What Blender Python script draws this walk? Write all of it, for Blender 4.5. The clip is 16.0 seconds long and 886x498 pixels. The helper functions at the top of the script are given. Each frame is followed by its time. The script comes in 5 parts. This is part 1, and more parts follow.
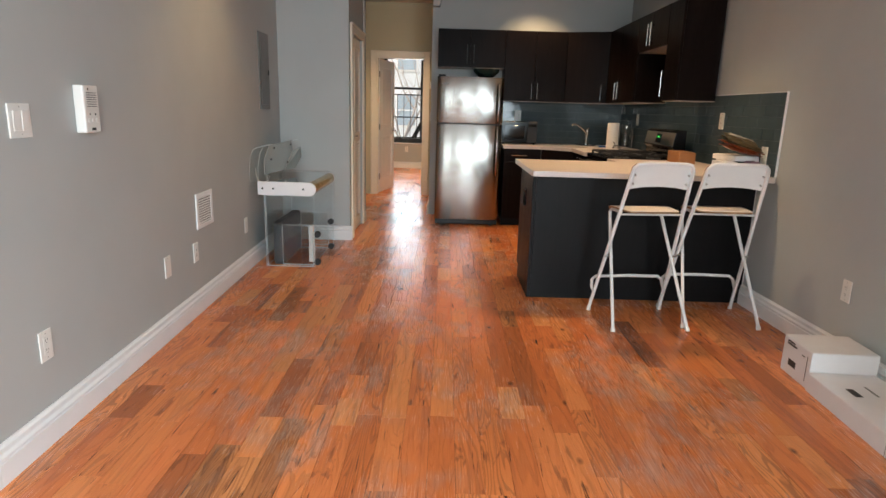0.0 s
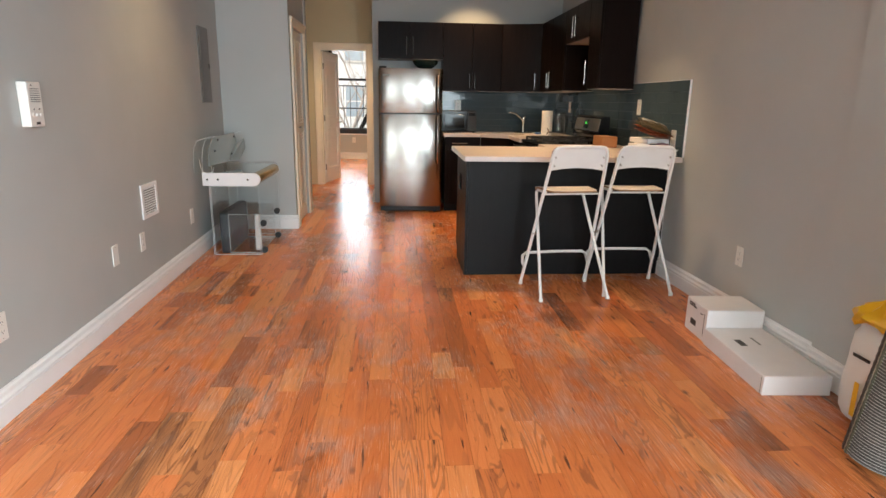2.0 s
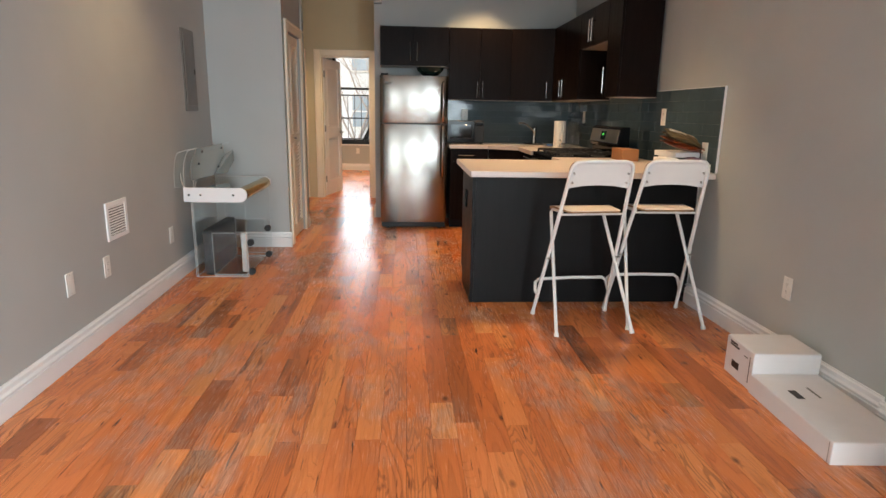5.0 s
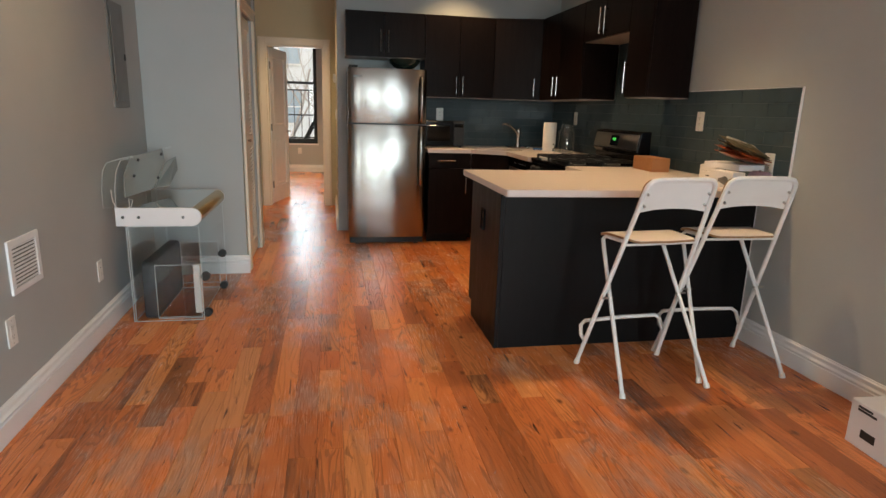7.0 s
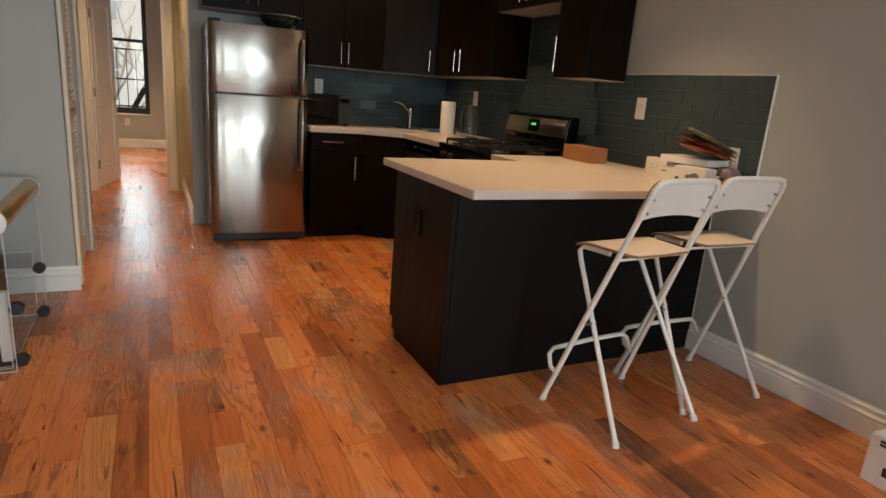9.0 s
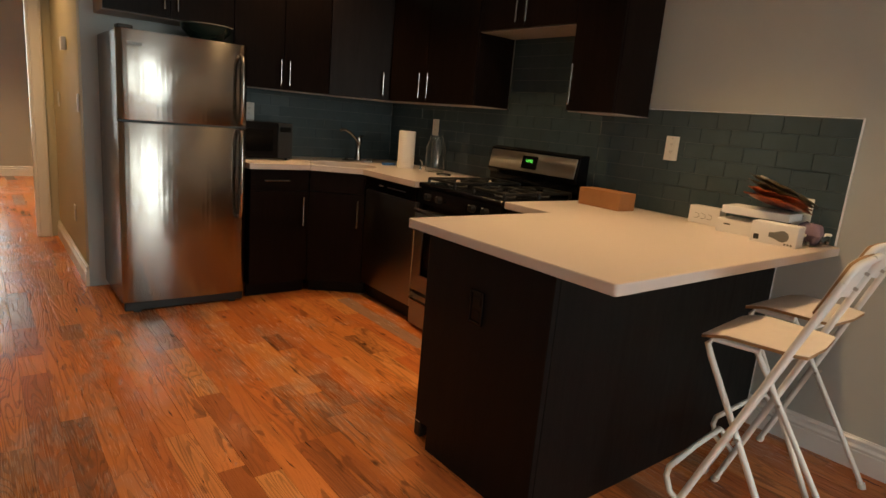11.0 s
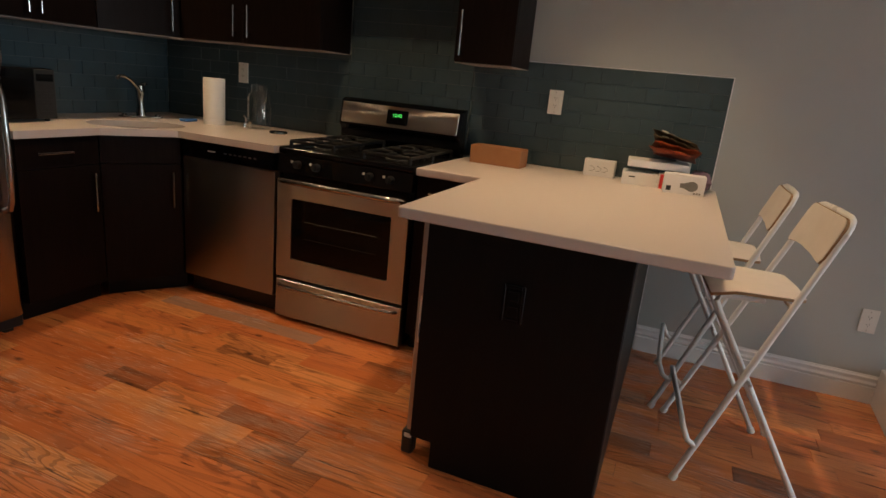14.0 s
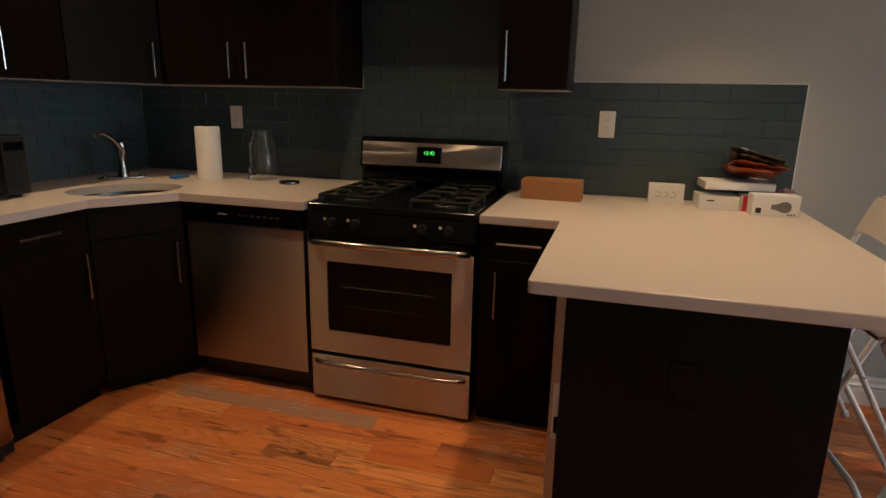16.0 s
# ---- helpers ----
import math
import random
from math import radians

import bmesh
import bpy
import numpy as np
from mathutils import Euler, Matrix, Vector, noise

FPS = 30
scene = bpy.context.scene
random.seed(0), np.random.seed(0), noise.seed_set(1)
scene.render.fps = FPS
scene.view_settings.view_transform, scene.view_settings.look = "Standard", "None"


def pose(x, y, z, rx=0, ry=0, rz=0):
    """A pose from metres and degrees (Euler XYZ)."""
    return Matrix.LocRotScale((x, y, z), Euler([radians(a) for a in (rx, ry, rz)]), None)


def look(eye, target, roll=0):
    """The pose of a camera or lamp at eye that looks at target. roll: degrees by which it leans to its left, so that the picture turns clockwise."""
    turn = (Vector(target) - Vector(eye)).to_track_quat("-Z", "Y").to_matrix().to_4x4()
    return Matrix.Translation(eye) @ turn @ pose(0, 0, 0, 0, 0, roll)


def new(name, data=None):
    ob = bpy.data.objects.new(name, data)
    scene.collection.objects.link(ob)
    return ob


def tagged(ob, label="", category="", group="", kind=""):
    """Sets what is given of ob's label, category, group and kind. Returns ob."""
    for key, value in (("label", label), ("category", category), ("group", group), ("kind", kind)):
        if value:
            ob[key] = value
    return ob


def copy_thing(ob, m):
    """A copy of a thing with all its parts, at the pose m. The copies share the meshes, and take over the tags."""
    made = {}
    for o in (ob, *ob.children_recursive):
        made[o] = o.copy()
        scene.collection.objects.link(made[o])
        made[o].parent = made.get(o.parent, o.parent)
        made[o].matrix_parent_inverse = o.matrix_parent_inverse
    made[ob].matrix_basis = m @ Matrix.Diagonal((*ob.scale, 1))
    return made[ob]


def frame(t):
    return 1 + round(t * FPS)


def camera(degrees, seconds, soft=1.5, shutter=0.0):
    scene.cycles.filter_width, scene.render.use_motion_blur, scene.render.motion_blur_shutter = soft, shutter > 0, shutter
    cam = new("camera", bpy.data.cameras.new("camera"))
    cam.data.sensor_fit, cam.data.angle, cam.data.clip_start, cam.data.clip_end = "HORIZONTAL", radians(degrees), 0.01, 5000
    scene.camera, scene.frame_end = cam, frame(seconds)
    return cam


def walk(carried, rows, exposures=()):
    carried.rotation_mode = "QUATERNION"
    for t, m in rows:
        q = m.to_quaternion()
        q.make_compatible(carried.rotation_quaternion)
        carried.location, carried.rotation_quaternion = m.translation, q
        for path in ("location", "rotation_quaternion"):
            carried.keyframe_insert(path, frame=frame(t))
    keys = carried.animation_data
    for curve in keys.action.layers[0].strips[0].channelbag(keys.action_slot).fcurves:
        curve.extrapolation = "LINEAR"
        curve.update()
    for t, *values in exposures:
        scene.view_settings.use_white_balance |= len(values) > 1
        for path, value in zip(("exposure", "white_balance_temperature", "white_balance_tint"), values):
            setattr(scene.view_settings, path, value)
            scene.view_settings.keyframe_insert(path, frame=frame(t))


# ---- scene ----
cam = camera(73.7, 16.0)
PATH = [
    (0, (-0.066, 0.028, 1.288), (-0.064, 1.975, 0.831), 1.7),
    (0.5, (-0.039, -0.072, 1.299), (-0.123, 1.889, 0.912), 1.5),
    (1, (-0.028, -0.161, 1.28), (0.068, 1.783, 0.819), 0.8),
    (1.5, (-0.022, -0.199, 1.287), (0.154, 1.739, 0.827), 0.9),
    (2, (0.039, -0.246, 1.289), (0.192, 1.689, 0.805), 0.9),
    (2.5, (0.103, -0.292, 1.289), (0.231, 1.644, 0.803), 0.7),
    (3, (0.129, -0.311, 1.293), (0.285, 1.631, 0.841), 1.4),
    (3.5, (0.184, -0.291, 1.289), (0.487, 1.628, 0.814), 1.1),
    (4, (0.189, -0.206, 1.276), (0.366, 1.725, 0.789), -0.5),
    (4.5, (0.147, -0.025, 1.292), (0.279, 1.916, 0.827), 1.1),
    (4.7, (0.126, 0.07, 1.281), (0.254, 2.014, 0.83), 1.0),
    (6.8, (-0.256, 1.015, 1.272), (0.012, 2.943, 0.813), 3.2),
    (7, (-0.341, 1.1, 1.294), (0.03, 3.011, 0.836), 1.7),
    (7.5, (-0.438, 1.268, 1.28), (-0.086, 3.178, 0.803), 3.2),
    (8, (-0.492, 1.503, 1.278), (-0.061, 3.398, 0.804), 1.2),
    (8.5, (-0.518, 1.721, 1.261), (0.074, 3.558, 0.738), 4.0),
    (8.7, (-0.532, 1.812, 1.254), (0.206, 3.596, 0.731), 3.9),
    (10.8, (-0.782, 2.858, 1.31), (0.353, 4.444, 0.868), 5.5),
    (11, (-0.814, 2.961, 1.309), (0.411, 4.484, 0.884), 5.1),
    (11.5, (-0.945, 3.213, 1.354), (0.383, 4.683, 1.08), 4.0),
    (12, (-1.015, 3.38, 1.331), (0.204, 4.931, 1.001), 5.4),
    (12.5, (-1.031, 3.55, 1.331), (0.297, 5.012, 1.011), 2.6),
    (13, (-1.044, 3.698, 1.343), (0.448, 4.971, 0.95), 5.8),
    (13.5, (-1.072, 3.863, 1.322), (0.639, 4.789, 0.86), 3.6),
    (14, (-1.154, 4.032, 1.315), (0.645, 4.718, 0.773), 5.7),
    (14.5, (-1.142, 4.173, 1.33), (0.627, 4.894, 0.739), 0.2),
    (15, (-1.116, 4.352, 1.347), (0.679, 5.061, 0.823), 0.2),
    (15.5, (-1.045, 4.47, 1.313), (0.786, 5.082, 0.789), 3.3),
    (16, (-0.937, 4.638, 1.36), (0.926, 5.18, 0.875), 1.2),
]
walk(cam, [(t, look(eye, target, roll)) for t, eye, target, roll in PATH],
     [(0, 0.38, 6600, 9), (2.5, 0.58, 6750, 10), (4.0, 0.53, 6700, 10), (4.7, 0.53, 6700, 10), (7.0, 0.20, 6750, 8), (8.7, 0.06, 6900, 8), (11.0, -0.06, 7800, 9), (12.0, -0.10, 7400, 7),
      (12.5, -0.18, 8800, 7), (13.0, -0.20, 7900, 8), (13.5, -0.20, 6500, 8), (14.5, -0.32, 6350, 9), (16.0, -0.34, 6350, 8)])

# ---- light ----
world = bpy.data.worlds.new("world")
scene.world = world
world.use_nodes = True
wn = world.node_tree
sky = wn.nodes.new("ShaderNodeTexSky")
sky.sky_type, sky.sun_disc = "NISHITA", False
sky.sun_elevation, sky.sun_rotation = radians(35), radians(200)
sky.air_density, sky.dust_density = 1.0, 3.0
wn.links.new(sky.outputs[0], wn.nodes["Background"].inputs[0])
wn.nodes["Background"].inputs[1].default_value = 0.15
sun = new("sun", bpy.data.lights.new("sun", "SUN"))
sun.data.energy, sun.data.angle, sun.data.color = 1.0, radians(12), (1, 0.96, 0.9)
sun.matrix_basis = look((0, 0, 0), (0.25, 0.77, -0.6))


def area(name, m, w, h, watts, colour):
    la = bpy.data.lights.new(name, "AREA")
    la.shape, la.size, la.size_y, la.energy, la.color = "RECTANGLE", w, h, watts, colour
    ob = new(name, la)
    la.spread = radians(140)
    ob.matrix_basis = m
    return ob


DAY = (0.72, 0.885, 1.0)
WARM = (1.0, 0.67, 0.36)
# Stand-ins for sky light at the unseen street windows, turned west and down.
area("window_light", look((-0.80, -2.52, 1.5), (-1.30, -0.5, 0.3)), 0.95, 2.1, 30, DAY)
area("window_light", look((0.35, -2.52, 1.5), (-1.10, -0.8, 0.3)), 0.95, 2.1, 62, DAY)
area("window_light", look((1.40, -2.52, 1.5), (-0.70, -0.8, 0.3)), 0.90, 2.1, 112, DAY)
area("window_light", look((-1.0, 13.30, 1.5), (-1.0, 8, 0.9)), 0.8, 1.9, 13, DAY)
area("window_light", look((-2.4, 13.30, 1.5), (-2.4, 8, 0.9)), 0.7, 1.9, 30, DAY)
# The bedroom one at y 11.5 is unseen, added to brighten that room.
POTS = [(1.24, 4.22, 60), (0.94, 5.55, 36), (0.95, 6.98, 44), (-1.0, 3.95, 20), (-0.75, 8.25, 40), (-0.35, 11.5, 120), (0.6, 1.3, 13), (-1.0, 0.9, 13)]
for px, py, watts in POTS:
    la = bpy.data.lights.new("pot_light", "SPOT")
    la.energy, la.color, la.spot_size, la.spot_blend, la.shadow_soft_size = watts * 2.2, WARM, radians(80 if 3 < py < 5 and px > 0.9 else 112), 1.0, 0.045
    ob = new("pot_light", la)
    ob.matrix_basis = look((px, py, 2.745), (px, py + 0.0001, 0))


# ---- materials ----
def material(name, colour, rough=0.5, metal=0.0, var=0.0, scale=8.0, bump=0.0, bump_scale=60.0, stretch=(1, 1, 1), coat=0.0, second=None, spec=0.5):
    """Base colour varied by a coarse and a fine noise, with matching relief."""
    m = bpy.data.materials.new(name)
    m.use_nodes = True
    nt = m.node_tree
    b = nt.nodes["Principled BSDF"]
    b.inputs["Base Color"].default_value = (*colour, 1)
    b.inputs["Roughness"].default_value = rough
    b.inputs["Metallic"].default_value = metal
    b.inputs["Coat Weight"].default_value = coat
    b.inputs["Specular IOR Level"].default_value = spec
    if var or bump:
        geo = nt.nodes.new("ShaderNodeNewGeometry")
        mp = nt.nodes.new("ShaderNodeMapping")
        mp.inputs["Scale"].default_value = stretch
        nt.links.new(geo.outputs["Position"], mp.inputs[0])
    if var:
        n1, n2 = nt.nodes.new("ShaderNodeTexNoise"), nt.nodes.new("ShaderNodeTexNoise")
        n1.inputs["Scale"].default_value, n2.inputs["Scale"].default_value = scale * 0.2, scale
        n2.inputs["Detail"].default_value = 6
        mix = nt.nodes.new("ShaderNodeMix")
        mix.data_type = "RGBA"
        second = second or tuple(c * (1 - var) for c in colour)
        mix.inputs[6].default_value, mix.inputs[7].default_value = (*colour, 1), (*second, 1)
        add = nt.nodes.new("ShaderNodeMath")
        add.operation = "MULTIPLY_ADD"
        add.inputs[1].default_value = 0.5
        half = nt.nodes.new("ShaderNodeMath")
        half.operation = "MULTIPLY"
        half.inputs[1].default_value = 0.5
        nt.links.new(n2.outputs[0], half.inputs[0])
        nt.links.new(n1.outputs[0], add.inputs[0])
        nt.links.new(half.outputs[0], add.inputs[2])
        ramp = nt.nodes.new("ShaderNodeMapRange")
        ramp.inputs[1].default_value, ramp.inputs[2].default_value = 0.35, 0.65
        nt.links.new(add.outputs[0], ramp.inputs[0])
        nt.links.new(ramp.outputs[0], mix.inputs[0])
        nt.links.new(mix.outputs[2], b.inputs["Base Color"])
        rr = nt.nodes.new("ShaderNodeMapRange")
        rr.inputs[3].default_value, rr.inputs[4].default_value = max(rough * 0.88, 0.02), min(rough * 1.12, 1)
        nt.links.new(ramp.outputs[0], rr.inputs[0])
        nt.links.new(rr.outputs[0], b.inputs["Roughness"])
        for n in (n1, n2):
            nt.links.new(mp.outputs[0], n.inputs[0])
    if bump:
        nb, bp = nt.nodes.new("ShaderNodeTexNoise"), nt.nodes.new("ShaderNodeBump")
        nb.inputs["Scale"].default_value, nb.inputs["Detail"].default_value = bump_scale, 4
        bp.inputs["Strength"].default_value, bp.inputs["Distance"].default_value = bump, 0.002
        nt.links.new(mp.outputs[0], nb.inputs[0])
        nt.links.new(nb.outputs[0], bp.inputs["Height"])
        nt.links.new(bp.outputs[0], b.inputs["Normal"])
    return m


def glow(name, colour, strength):
    m = bpy.data.materials.new(name)
    m.use_nodes = True
    b = m.node_tree.nodes["Principled BSDF"]
    b.inputs["Base Color"].default_value = (0, 0, 0, 1)
    b.inputs["Emission Color"].default_value, b.inputs["Emission Strength"].default_value = (*colour, 1), strength
    return m


def clear(name, colour=(1, 1, 1), rough=0.02, ior=1.45):
    m = bpy.data.materials.new(name)
    m.use_nodes = True
    b = m.node_tree.nodes["Principled BSDF"]
    b.inputs["Base Color"].default_value = (*colour, 1)
    b.inputs["Transmission Weight"].default_value, b.inputs["Roughness"].default_value, b.inputs["IOR"].default_value = 1, rough, ior
    return m


def plank_material():
    """Reclaimed oak strips: a colour for each strip, long grain, knots, grey wear."""
    m = bpy.data.materials.new("oak_floor")
    m.use_nodes = True
    nt = m.node_tree
    N, L = nt.nodes.new, nt.links.new
    b = nt.nodes["Principled BSDF"]

    def op(kind, a, c):
        n = N("ShaderNodeMath")
        n.operation = kind
        for i, v in enumerate((a, c)):
            if isinstance(v, (int, float)):
                n.inputs[i].default_value = v
            else:
                L(v, n.inputs[i])
        return n.outputs[0]
    info, geo = N("ShaderNodeObjectInfo"), N("ShaderNodeNewGeometry")
    rnd = op("FRACT", op("MULTIPLY", op("ADD", info.outputs["Random"], geo.outputs["Random Per Island"]), 7.31), 0)
    rnd2 = op("FRACT", op("MULTIPLY", rnd, 37.7), 0)
    rnd3 = op("FRACT", op("MULTIPLY", rnd, 91.3), 0)
    off = N("ShaderNodeCombineXYZ")
    L(op("MULTIPLY", rnd, 40.0), off.inputs[0])
    L(op("MULTIPLY", rnd2, 40.0), off.inputs[1])
    pos = N("ShaderNodeVectorMath")
    pos.operation = "ADD"
    L(geo.outputs["Position"], pos.inputs[0])
    L(off.outputs[0], pos.inputs[1])

    def noise_at(scale3, scale, detail=5, distort=0.0, src=pos.outputs[0]):
        mp, n = N("ShaderNodeMapping"), N("ShaderNodeTexNoise")
        mp.inputs["Scale"].default_value = scale3
        n.inputs["Scale"].default_value, n.inputs["Detail"].default_value, n.inputs["Distortion"].default_value = scale, detail, distort
        L(src, mp.inputs[0])
        L(mp.outputs[0], n.inputs[0])
        return n.outputs[0]

    def ramp(fac, stops):
        r = N("ShaderNodeValToRGB")
        while len(r.color_ramp.elements) < len(stops):
            r.color_ramp.elements.new(0.5)
        for e, (p, c) in zip(r.color_ramp.elements, stops):
            e.position, e.color = p, (*c, 1)
        L(fac, r.inputs[0])
        return r.outputs[0]

    def mix(fac, a, c, mode="MIX"):
        n = N("ShaderNodeMix")
        n.data_type, n.blend_type = "RGBA", mode
        for i, v in ((0, fac), (6, a), (7, c)):
            if isinstance(v, float):
                n.inputs[i].default_value = v
            elif isinstance(v, tuple):
                n.inputs[i].default_value = (*v, 1)
            else:
                L(v, n.inputs[i])
        return n.outputs[2]
    tone = ramp(rnd, [(0.0, (0.34, 0.105, 0.036)), (0.10, (0.62, 0.182, 0.058)), (0.35, (0.72, 0.245, 0.082)), (0.50, (0.55, 0.155, 0.046)),
                      (0.72, (0.68, 0.222, 0.070)), (0.93, (0.74, 0.30, 0.110)), (1.0, (0.24, 0.085, 0.034))])
    streak = noise_at((7, 0.55, 1), 3.0, 4, 0.5)
    tone = mix(op("MULTIPLY", ramp(streak, [(0.54, (0, 0, 0)), (0.66, (1, 1, 1))]), 0.30), tone, (0.22, 0.080, 0.040))
    fine = noise_at((60, 2.0, 1), 4.0, 4)
    tone = mix(0.10, tone, ramp(fine, [(0.35, (0.25, 0.2, 0.18)), (0.6, (0.9, 0.9, 0.9))]), "OVERLAY")
    field = noise_at((7.0, 0.62, 1), 1.5, 1.5, 0.35)
    wave = op("SINE", op("MULTIPLY", field, op("ADD", 60.0, op("MULTIPLY", rnd3, 90.0))), 0)
    lines = ramp(wave, [(0.45, (0, 0, 0)), (0.80, (1, 1, 1))])
    mask = op("MULTIPLY", op("GREATER_THAN", rnd2, 0.35), op("ADD", 0.08, op("MULTIPLY", rnd3, 0.42)))
    tone = mix(op("MULTIPLY", lines, mask), tone, (0.17, 0.070, 0.032))
    crack = noise_at((22, 1.6, 1), 2.4, 4, 0.5)
    slit = ramp(crack, [(0.66, (0, 0, 0)), (0.70, (1, 1, 1))])
    tone = mix(op("MULTIPLY", slit, 0.85), tone, (0.035, 0.016, 0.010))
    figure = ramp(noise_at((10, 1.9, 1), 1.8, 6, 1.2), [(0.60, (0, 0, 0)), (0.66, (1, 1, 1))])
    tone = mix(op("MULTIPLY", op("MULTIPLY", figure, 0.55), op("GREATER_THAN", rnd3, 0.35)), tone, (0.15, 0.055, 0.026))
    dark = op("MULTIPLY", op("GREATER_THAN", rnd3, 0.93), 0.75)
    tone = mix(op("MULTIPLY", dark, ramp(streak, [(0.35, (1, 1, 1)), (0.6, (0.1, 0.1, 0.1))])), tone, (0.12, 0.045, 0.022))
    knots = N("ShaderNodeTexVoronoi")
    knots.inputs["Scale"].default_value = 5.5
    mk = N("ShaderNodeMapping")
    mk.inputs["Scale"].default_value = (1.0, 0.55, 1)
    L(pos.outputs[0], mk.inputs[0])
    L(mk.outputs[0], knots.inputs[0])
    spot = ramp(knots.outputs["Distance"], [(0.03, (1, 1, 1)), (0.10, (0, 0, 0))])
    tone = mix(op("MULTIPLY", spot, 0.8), tone, (0.06, 0.024, 0.014))
    wear = noise_at((1.0, 0.7, 1), 1.6, 7, 0.4, geo.outputs["Position"])
    wear2 = noise_at((4.5, 2.2, 1), 2.2, 8, 0.0, geo.outputs["Position"])
    worn = op("MULTIPLY", ramp(wear, [(0.47, (0, 0, 0)), (0.59, (1, 1, 1))]), ramp(wear2, [(0.40, (0, 0, 0)), (0.62, (1, 1, 1))]))
    tone = mix(op("MULTIPLY", worn, 0.42), tone, (0.31, 0.27, 0.25))
    grey = op("GREATER_THAN", op("FRACT", op("MULTIPLY", rnd, 53.1), 0), 0.982)
    tone = mix(op("MULTIPLY", grey, 0.55), tone, (0.25, 0.235, 0.22))
    L(tone, b.inputs["Base Color"])
    rough = N("ShaderNodeMapRange")
    rough.inputs[1].default_value, rough.inputs[2].default_value = 0.32, 0.66
    rough.inputs[3].default_value, rough.inputs[4].default_value = 0.13, 0.33
    L(op("MULTIPLY", op("ADD", wear, fine), 0.5), rough.inputs[0])
    L(rough.outputs[0], b.inputs["Roughness"])
    b.inputs["Specular IOR Level"].default_value = 0.48
    bp = N("ShaderNodeBump")
    bp.inputs["Strength"].default_value, bp.inputs["Distance"].default_value = 0.8, 0.0022
    L(op("ADD", op("ADD", op("MULTIPLY", fine, 0.35), op("MULTIPLY", lines, -1.3)), op("MULTIPLY", streak, 0.8)), bp.inputs["Height"])
    L(bp.outputs[0], b.inputs["Normal"])
    return m


def thin_clear(name, colour=(1, 1, 1), ior=0.03):
    """Sheet glass or acrylic without bending of the light: see-through, with the gloss of its surface."""
    m = bpy.data.materials.new(name)
    m.use_nodes = True
    nt = m.node_tree
    nt.nodes.remove(nt.nodes["Principled BSDF"])
    tr, gl, mx, fr_, pw, sc = (nt.nodes.new(k) for k in ("ShaderNodeBsdfTransparent", "ShaderNodeBsdfGlossy", "ShaderNodeMixShader", "ShaderNodeLayerWeight", "ShaderNodeMath", "ShaderNodeMath"))
    tr.inputs[0].default_value, gl.inputs[0].default_value = (*colour, 1), (1, 1, 1, 1)
    gl.inputs["Roughness"].default_value = 0.03
    pw.operation, sc.operation = "POWER", "MULTIPLY_ADD"
    pw.inputs[1].default_value, sc.inputs[1].default_value, sc.inputs[2].default_value = 3.5, 0.6, ior
    nt.links.new(fr_.outputs["Facing"], pw.inputs[0])
    nt.links.new(pw.outputs[0], sc.inputs[0])
    nt.links.new(sc.outputs[0], mx.inputs[0])
    nt.links.new(tr.outputs[0], mx.inputs[1])
    nt.links.new(gl.outputs[0], mx.inputs[2])
    nt.links.new(mx.outputs[0], nt.nodes["Material Output"].inputs[0])
    return m


M_PLANK = plank_material()
M_GAP = material("floor_joint", (0.03, 0.015, 0.01), 0.9)
M_WALL = material("grey_wall_paint", (0.43, 0.453, 0.445), 0.62, var=0.05, scale=3, bump=0.12, bump_scale=160)
M_TAN = material("tan_hall_paint", (0.56, 0.50, 0.33), 0.6, var=0.05, scale=3, bump=0.12, bump_scale=160)
M_CEIL = material("ceiling_paint", (0.68, 0.655, 0.60), 0.8, var=0.04, scale=2, bump=0.1, bump_scale=120)
M_TRIM = material("white_trim_paint", (0.81, 0.82, 0.825), 0.32, var=0.05, scale=9, bump=0.06, bump_scale=50)
M_CREAM = material("cream_trim_paint", (0.80, 0.73, 0.60), 0.35, var=0.05, scale=9, bump=0.06, bump_scale=50)
M_ESP = material("espresso_wood", (0.0115, 0.0072, 0.0062), 0.33, var=0.4, scale=22, bump=0.10, bump_scale=60, stretch=(8, 8, 0.6), spec=0.05)
M_ESP2 = material("dark_panel", (0.0062, 0.0058, 0.0062), 0.42, var=0.3, scale=20, bump=0.12, bump_scale=60, stretch=(8, 8, 0.6), spec=0.15)
M_STEEL = material("brushed_steel", (0.30, 0.285, 0.265), 0.19, 1.0)
M_STEELH = material("brushed_steel_flat", (0.47, 0.45, 0.42), 0.32, 1.0)
for m_ in (M_STEEL, M_STEELH):
    nt_ = m_.node_tree
    tg = nt_.nodes.new("ShaderNodeTangent")
    tg.direction_type, tg.axis = "RADIAL", "Z"
    b_ = nt_.nodes["Principled BSDF"]
    b_.inputs["Anisotropic"].default_value, b_.inputs["Anisotropic Rotation"].default_value = 0.98, 0.25
    nt_.links.new(tg.outputs[0], b_.inputs["Tangent"])
nt_ = M_STEEL.node_tree
geo_, mp_, no_, bp_ = (nt_.nodes.new(k) for k in ("ShaderNodeNewGeometry", "ShaderNodeMapping", "ShaderNodeTexNoise", "ShaderNodeBump"))
mp_.inputs["Scale"].default_value = (2.6, 1.0, 3.6)
no_.inputs["Scale"].default_value, no_.inputs["Detail"].default_value = 1.6, 1.6
bp_.inputs["Strength"].default_value, bp_.inputs["Distance"].default_value = 0.45, 0.006
nt_.links.new(geo_.outputs["Position"], mp_.inputs[0])
nt_.links.new(mp_.outputs[0], no_.inputs[0])
nt_.links.new(no_.outputs[0], bp_.inputs["Height"])
